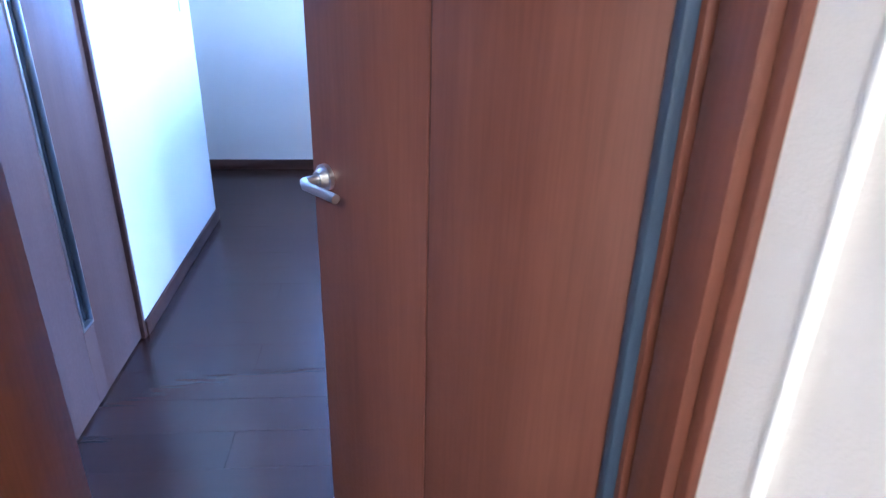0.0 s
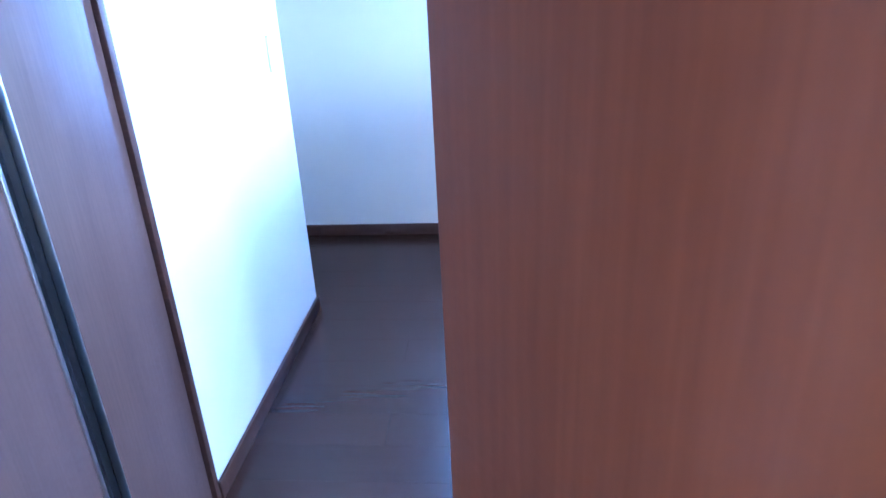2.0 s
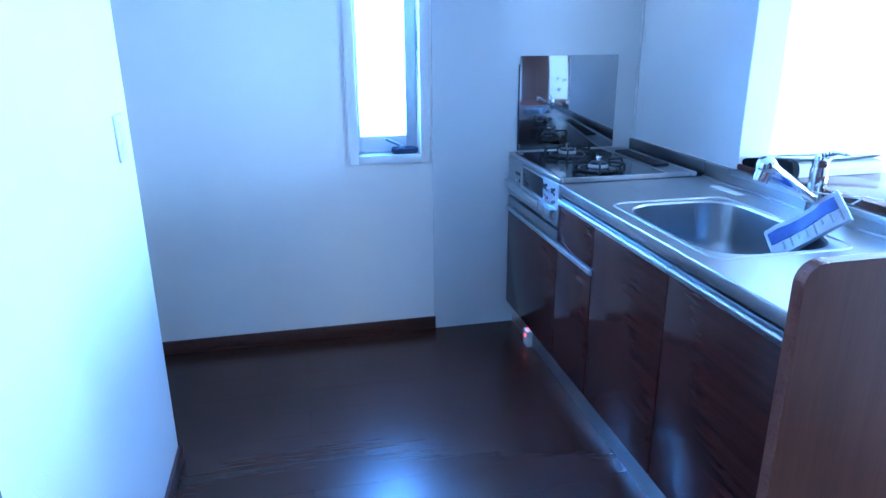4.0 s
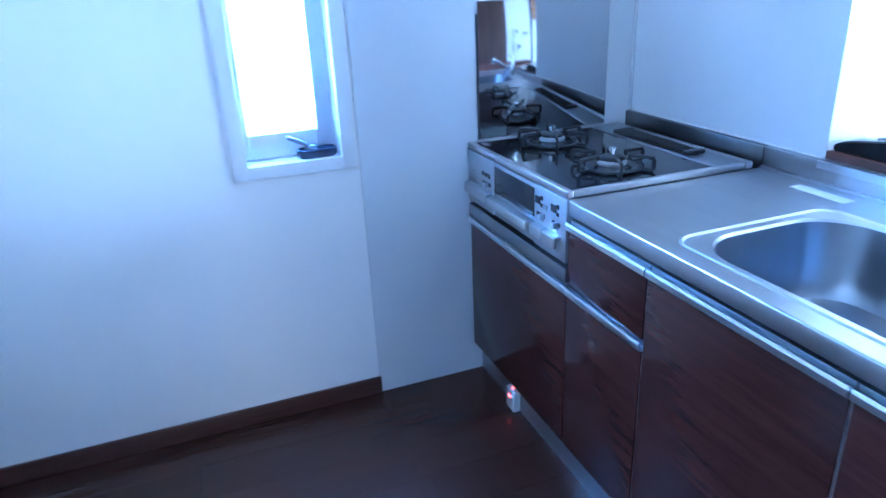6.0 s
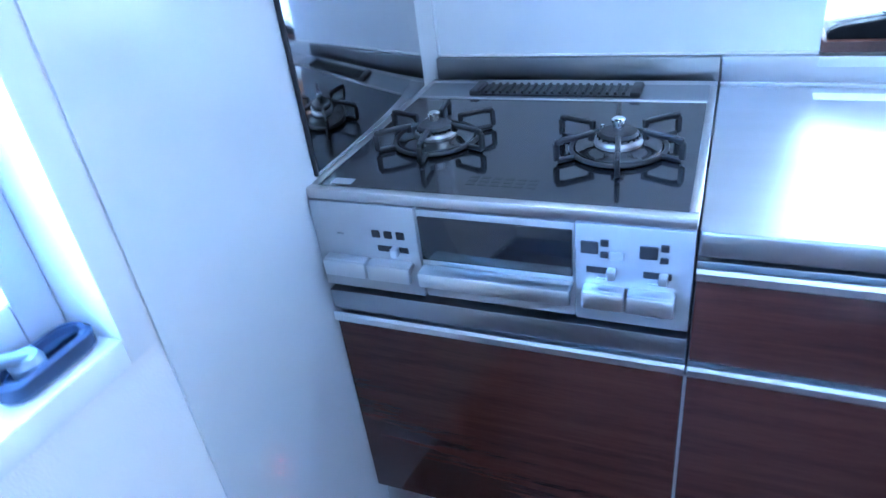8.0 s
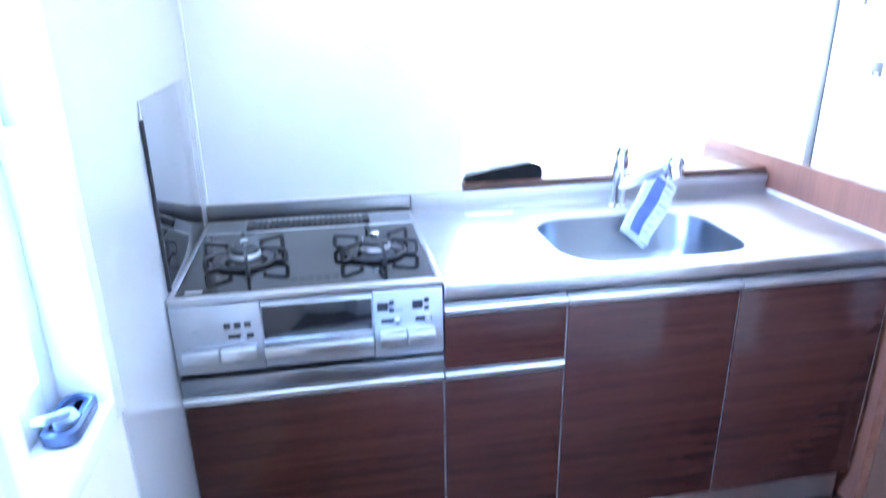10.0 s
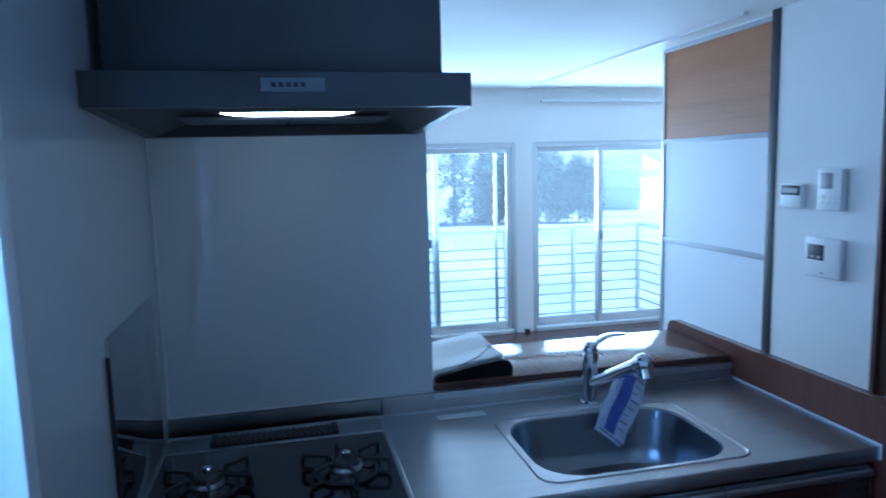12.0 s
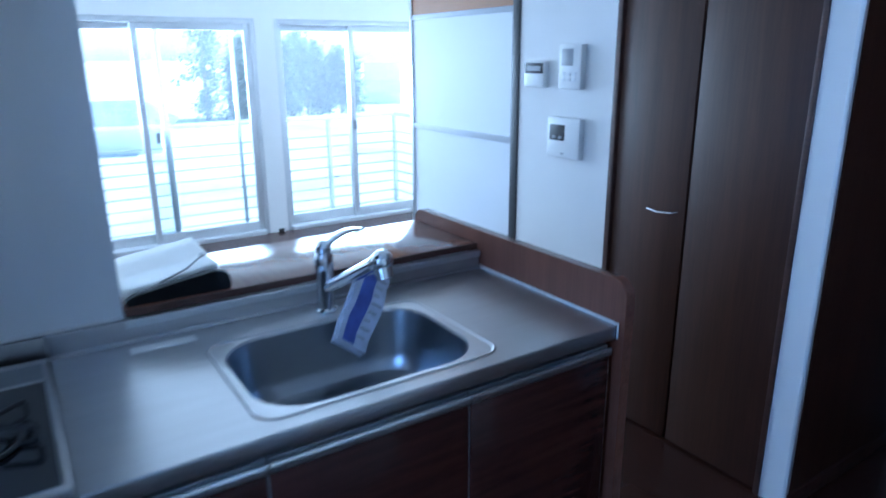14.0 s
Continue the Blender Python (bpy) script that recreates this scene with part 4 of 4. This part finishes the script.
# ---- closet with folding doors ----
bm = B()
box(bm, 0.125, 0.15, CLY - 0.09, CLY + 0.006, 0, 2.12, 0.002)
box(bm, -0.615, -0.595, CLY - 0.09, CLY + 0.004, 0, 2.12, 0.002)
box(bm, -0.595, 0.125, CLY - 0.09, CLY + 0.004, 2.09, 2.12, 0.002)
structure("door_frame_3", bm, BASE, "dark brown closet door frame", "door frame")
cl = thing("closet_door", (-0.23, CLY - 0.03, 0), "dark brown folding closet door, closed, chrome grip", "closet door")
la = part("leaf", box(B(), -0.208, 0.122, CLY - 0.035, CLY - 0.008, 0.01, 2.085, 0.002), CLOSETWOOD, cl)
part("leaf", box(B(), -0.592, -0.219, CLY - 0.035, CLY - 0.008, 0.01, 2.085, 0.002), CLOSETWOOD, cl)
part("gap_strip", box(B(), -0.2185, -0.2085, CLY - 0.035, CLY - 0.018, 0.01, 2.085), BASE, cl, "dark folding gap")
bm = tube(B(), [(-0.05, CLY - 0.008, 0.905), (-0.06, CLY + 0.012, 0.902), (-0.11, CLY + 0.018, 0.898), (-0.165, CLY + 0.012, 0.902), (-0.175, CLY - 0.008, 0.905)], 0.005, 16)
part("handle", bm, CHROME, la, "bowed chrome grip")

# ---- sliding screen ----
PX0, PX1, PY = 0.76, 1.72, -2.6
sc = thing("sliding_screen", (1.2, PY, 0), "sliding screen, milky panels below, light wood panel above", "sliding screen")
bm = B()
box(bm, PX0, PX0 + 0.022, PY - 0.015, PY + 0.015, 0.005, 2.19, 0.002)
box(bm, PX1 - 0.022, PX1, PY - 0.015, PY + 0.015, 0.005, 2.19, 0.002)
fr_ = part("frame", bm, ALU, sc, "slim aluminium frame")
for z0, z1 in ((1.635, 1.66), (1.045, 1.075), (0.005, 0.05), (2.165, 2.19)):
    part("rail", box(B(), PX0 + 0.022, PX1 - 0.022, PY - 0.012, PY + 0.013, z0, z1, 0.002), SCREENRAIL, sc)
part("wood_panel", box(B(), PX0 + 0.02, PX1 - 0.02, PY - 0.008, PY + 0.006, 1.66, 2.165), LIGHTWOOD, sc, "light brown wood panel")
part("milky_pane", box(B(), PX0 + 0.02, PX1 - 0.02, PY - 0.006, PY + 0.004, 1.075, 1.635), MILK, sc, "milky white pane")
part("milky_pane", box(B(), PX0 + 0.02, PX1 - 0.02, PY - 0.006, PY + 0.004, 0.05, 1.045), MILK, sc, "milky white pane")
structure("trim_post", box(B(), 0.7055, 0.757, PY - 0.03, CLY + 0.006, 0, CZ, 0.002), DARK, "slim black post beside the sliding screen", "trim")

# ---- on the serving counter ----
cs = thing("document_binder", (0.17, -0.9, 0.878), "black binder full of white pages lying on the counter", "binder")
prof = [(0.0, 0.0), (0.0, 0.012), (0.02, 0.02), (0.12, 0.034), (0.21, 0.045), (0.24, 0.04), (0.25, 0.024), (0.25, 0.0)]


def wedge(x0, x1, k, drop):
    """A wedge with the binder's outline, scaled by k, between two depths."""
    bm = B()
    ends = [[bm.verts.new((x, -0.775 - 0.125 - (uu - 0.125) * k, 0.8785 + max(hh - drop, 0) * 1.0)) for uu, hh in prof] for x in (x0, x1)]
    ring_faces(bm, ends)
    bm.faces.new(ends[0])
    bm.faces.new(list(reversed(ends[1])))
    return bm


bm = wedge(0.002, 0.03, 1.0, 0)
for v in bm.verts:
    v.co.z = 0.8785 + (v.co.z - 0.8785) * 1.18
bmesh.ops.bevel(bm, geom=[e for e in bm.edges], offset=0.003, segments=2, affect="EDGES")
part("spine", bm, LEATHER, cs, "black padded spine")
part("page_block", wedge(0.0305, 0.345, 0.985, 0.003), PAPER, cs, "white page block")

ps = thing("paper_stack", (0.19, -0.9, 0.9), "loose white papers lying on the black binder", "papers")
for k in range(3):
    bm = B()
    n = 8
    rows = []
    for lift in (0, 0.0012):
        g = [[bm.verts.new((0.035 + 0.01 * k + 0.31 * i / n, -0.779 - 0.004 * k - 0.225 * q / n, 0.894 + 0.14 * 0.225 * q / n + 0.003 * k + lift + 0.003 * math.sin(i * 0.9 + k))) for q in range(n + 1)] for i in range(n + 1)]
        rows.append(g)
    for g in rows:
        for i in range(n):
            for q in range(n):
                bm.faces.new((g[i][q], g[i + 1][q], g[i + 1][q + 1], g[i][q + 1]))
    part("sheet", bm, PAPER, ps)
bm = tube(B(), [(0.03, -0.86, 0.918), (0.06, -0.93, 0.932), (0.13, -0.985, 0.94)], 0.003, 16)
lathe(bm, (0.135, -0.988, 0.936), [(0.007, 0), (0.008, 0.006), (0.004, 0.011)], 12)
single("pen", bm, SILVER, "slim dark pen lying on the papers", "pen", (0.08, -0.92, 0.92))

# ---- balcony ----
BZ, RY = -0.3, -4.36
structure("balcony_floor", box(B(), WX + 0.15, 5.2, RY - 0.1, 0.6, BZ - 0.16, BZ), CONC, "pale concrete balcony floor", "balcony")
rl = thing("balcony_railing", (5.1, -2.0, BZ), "pale balcony railing with horizontal bars", "railing")
part("top_rail", box(B(), 5.07, 5.13, RY - 0.03, 0.6, 0.785, 0.83, 0.006), RAILW, rl)
for i in range(7):
    y = RY + i * 0.82
    part("post", box(B(), 5.08, 5.12, y - 0.022, y + 0.022, BZ, 0.785, 0.003), RAILW, rl)
for k in range(8):
    z = -0.19 + k * 0.113
    part("bar", box(B(), 5.09, 5.106, RY, 0.6, z, z + 0.015), RAILBAR, rl)
rs = thing("balcony_railing", (4.5, RY, BZ), "pale balcony railing returning to the wall", "railing")
part("top_rail", box(B(), WX + 0.15, 5.0695, RY - 0.03, RY + 0.03, 0.785, 0.83, 0.006), RAILW, rs)
for x in (3.95, 4.5):
    part("post", box(B(), x - 0.02, x + 0.02, RY - 0.02, RY + 0.02, BZ, 0.785, 0.003), RAILW, rs)
for k in range(8):
    z = -0.19 + k * 0.113
    part("bar", box(B(), WX + 0.15, 5.079, RY - 0.008, RY + 0.008, z, z + 0.015), RAILBAR, rs)

# ---- outside ----
GZ = -3.2
bm = box(B(), -400, 700, -500, 500, GZ - 0.5, GZ)
structure("ground", bm, FIELD, "pale open field reaching the horizon", "ground")
bm = B()
box(bm, -2.95, 3.86, -7.3, 0.121, GZ, -0.141)
structure("wall_lower_storey", bm, STUCCO, "plain rendered wall of the storey below")


def cedar(x, y, h, w, seed, bare):
    """A tall conifer: tapered trunk, drooping limbs, crown of many small leaf blades."""
    rnd = random.Random(seed)
    tr = thing("cedar_tree", (x, y, GZ), "tall dark green cedar at the edge of the field", "tree", "trees beyond the field")
    bm = cyl(B(), (x, y, GZ), (x, y, GZ + h * 0.97), h * 0.018, 0.03, 9)
    limbs = []
    n = 46
    for i in range(n):
        u = bare + (1 - bare) * (i + rnd.random()) / n
        a = rnd.uniform(0, 2 * math.pi)
        top = (1 - (u - bare) / (1 - bare))
        r = w * (0.16 + 0.84 * min(1, top * 1.35)) * rnd.uniform(0.55, 1.1)
        p0 = Vector((x, y, GZ + h * u))
        p1 = p0 + Vector((math.cos(a) * r, math.sin(a) * r, -0.12 * r + rnd.uniform(-0.2, 0.4)))
        cyl(bm, p0, p1, 0.06, 0.015, 5)
        limbs.append((p0, p1, r))
    part("trunk", bm, BARK, tr)
    vs, fs = [], []
    for p0, p1, r in limbs:
        for k in range(62):
            s = rnd.uniform(0.2, 1.08)
            c = p0.lerp(p1, s) + Vector((rnd.gauss(0, 0.28), rnd.gauss(0, 0.28), rnd.gauss(-0.05, 0.3)))
            d1 = Vector((rnd.gauss(0, 1), rnd.gauss(0, 1), rnd.gauss(0, 0.7))).normalized() * rnd.uniform(0.1, 0.26)
            d2 = Vector((rnd.gauss(0, 1), rnd.gauss(0, 1), rnd.gauss(-0.4, 0.7))).normalized() * rnd.uniform(0.05, 0.13)
            b0 = len(vs)
            vs += [c - d1, c + d2, c + d1, c - d2]
            fs.append((b0, b0 + 1, b0 + 2, b0 + 3))
    me = bpy.data.meshes.new("crown")
    me.from_pydata([v - Vector((x, y, GZ)) for v in vs], [], fs)
    me.materials.append(LEAF)
    ob = new("crown", me)
    ob.parent = tr
    return tr


rnd = random.Random(4)
cedar(50.3, -13.6, 9.6, 2.3, 1, 0.05)
for i in range(12):
    y = -15.4 - i * 0.76
    cedar(49.5 + (y + 15) * 0.3 + rnd.uniform(-1, 2), y + rnd.uniform(-0.2, 0.2), rnd.uniform(3.8, 6.2), rnd.uniform(0.5, 0.9), 20 + i, rnd.uniform(0.05, 0.3))


def house(x, y, w, d, h, turn_z, label, rise, tiles):
    hs = thing("house", (x, y, GZ), label, "house", "houses across the field")
    m = pose(x, y, GZ, 0, 0, turn_z)
    def put(name, bm, material, parent, lab=""):
        bmesh.ops.transform(bm, matrix=m, verts=bm.verts)
        return part(name, bm, material, parent, lab)
    wl = put("wall", box(B(), -w / 2, w / 2, -d / 2, d / 2, 0, h), WHITEWALL, hs)
    bm = B()
    e, r = 0.7, rise
    v = [bm.verts.new(p) for p in ((-w / 2 - e, -d / 2 - e, h), (w / 2 + e, -d / 2 - e, h), (w / 2 + e, d / 2 + e, h), (-w / 2 - e, d / 2 + e, h),
                                   (-w / 2 + d * 0.25, 0, h + r), (w / 2 - d * 0.25, 0, h + r))]
    for f in ((0, 1, 5, 4), (2, 3, 4, 5), (1, 2, 5), (3, 0, 4), (3, 2, 1, 0)):
        bm.faces.new([v[i] for i in f])
    put("roof", bm, tiles, hs, "tiled hipped roof")
    for s in (-1, 1):
        for k in range(3):
            for zz in () if h < 1.5 else ((1.0, 2.2),) if h < 4 else ((1.0, 2.2), (3.7, 4.9)):
                xx = -w / 2 + w * (k + 0.5) / 3
                wn_ = put("window", box(B(), xx - 0.8, xx + 0.8, s * (d / 2 - 0.05), s * (d / 2 + 0.06), zz[0], zz[1]), SASH, wl)
                put("pane", box(B(), xx - 0.7, xx + 0.7, s * (d / 2 + 0.05), s * (d / 2 + 0.075), zz[0] + 0.1, zz[1] - 0.1), SASH, wn_)
    return hs


house(35.5, -5.5, 4.0, 2.8, 1.45, 74, "low pale outbuilding with a grey tiled roof", 1.1, ROOF)
house(59.4, -34.6, 4.2, 4.2, 3.9, 30, "tall narrow pale house beyond the field", 1.5, STUCCO)

# ---- floor boards ----
def plank_mesh(w, l):
    bm = box(B(), -l / 2, l / 2, -w / 2, w / 2, -0.012, 0.0, 0.0004, 1)
    return mesh_of(bm, FLOOR, "floor_board")


PW, PL = 0.1515, 1.818
full = plank_mesh(PW - 0.0003, PL - 0.0003)
row = 0
y = -PW / 2
while y > -4.35:
    x = -2.75 - (row * 0.606 % PL) + PL / 2
    while x - PL / 2 < WX - 0.02:
        a, b = max(-2.75, x - PL / 2), min(WX, x + PL / 2)
        if b - a > 0.05:
            if b - a > PL - 0.01:
                ob, cx = new("floor_board", full), x
            else:
                ob, cx = new("floor_board", plank_mesh(PW - 0.0003, b - a - 0.0003)), (a + b) / 2
            ob.location = (cx, y, 0)
            ob.parent = floor
        x += PL
    row += 1
    y -= PW
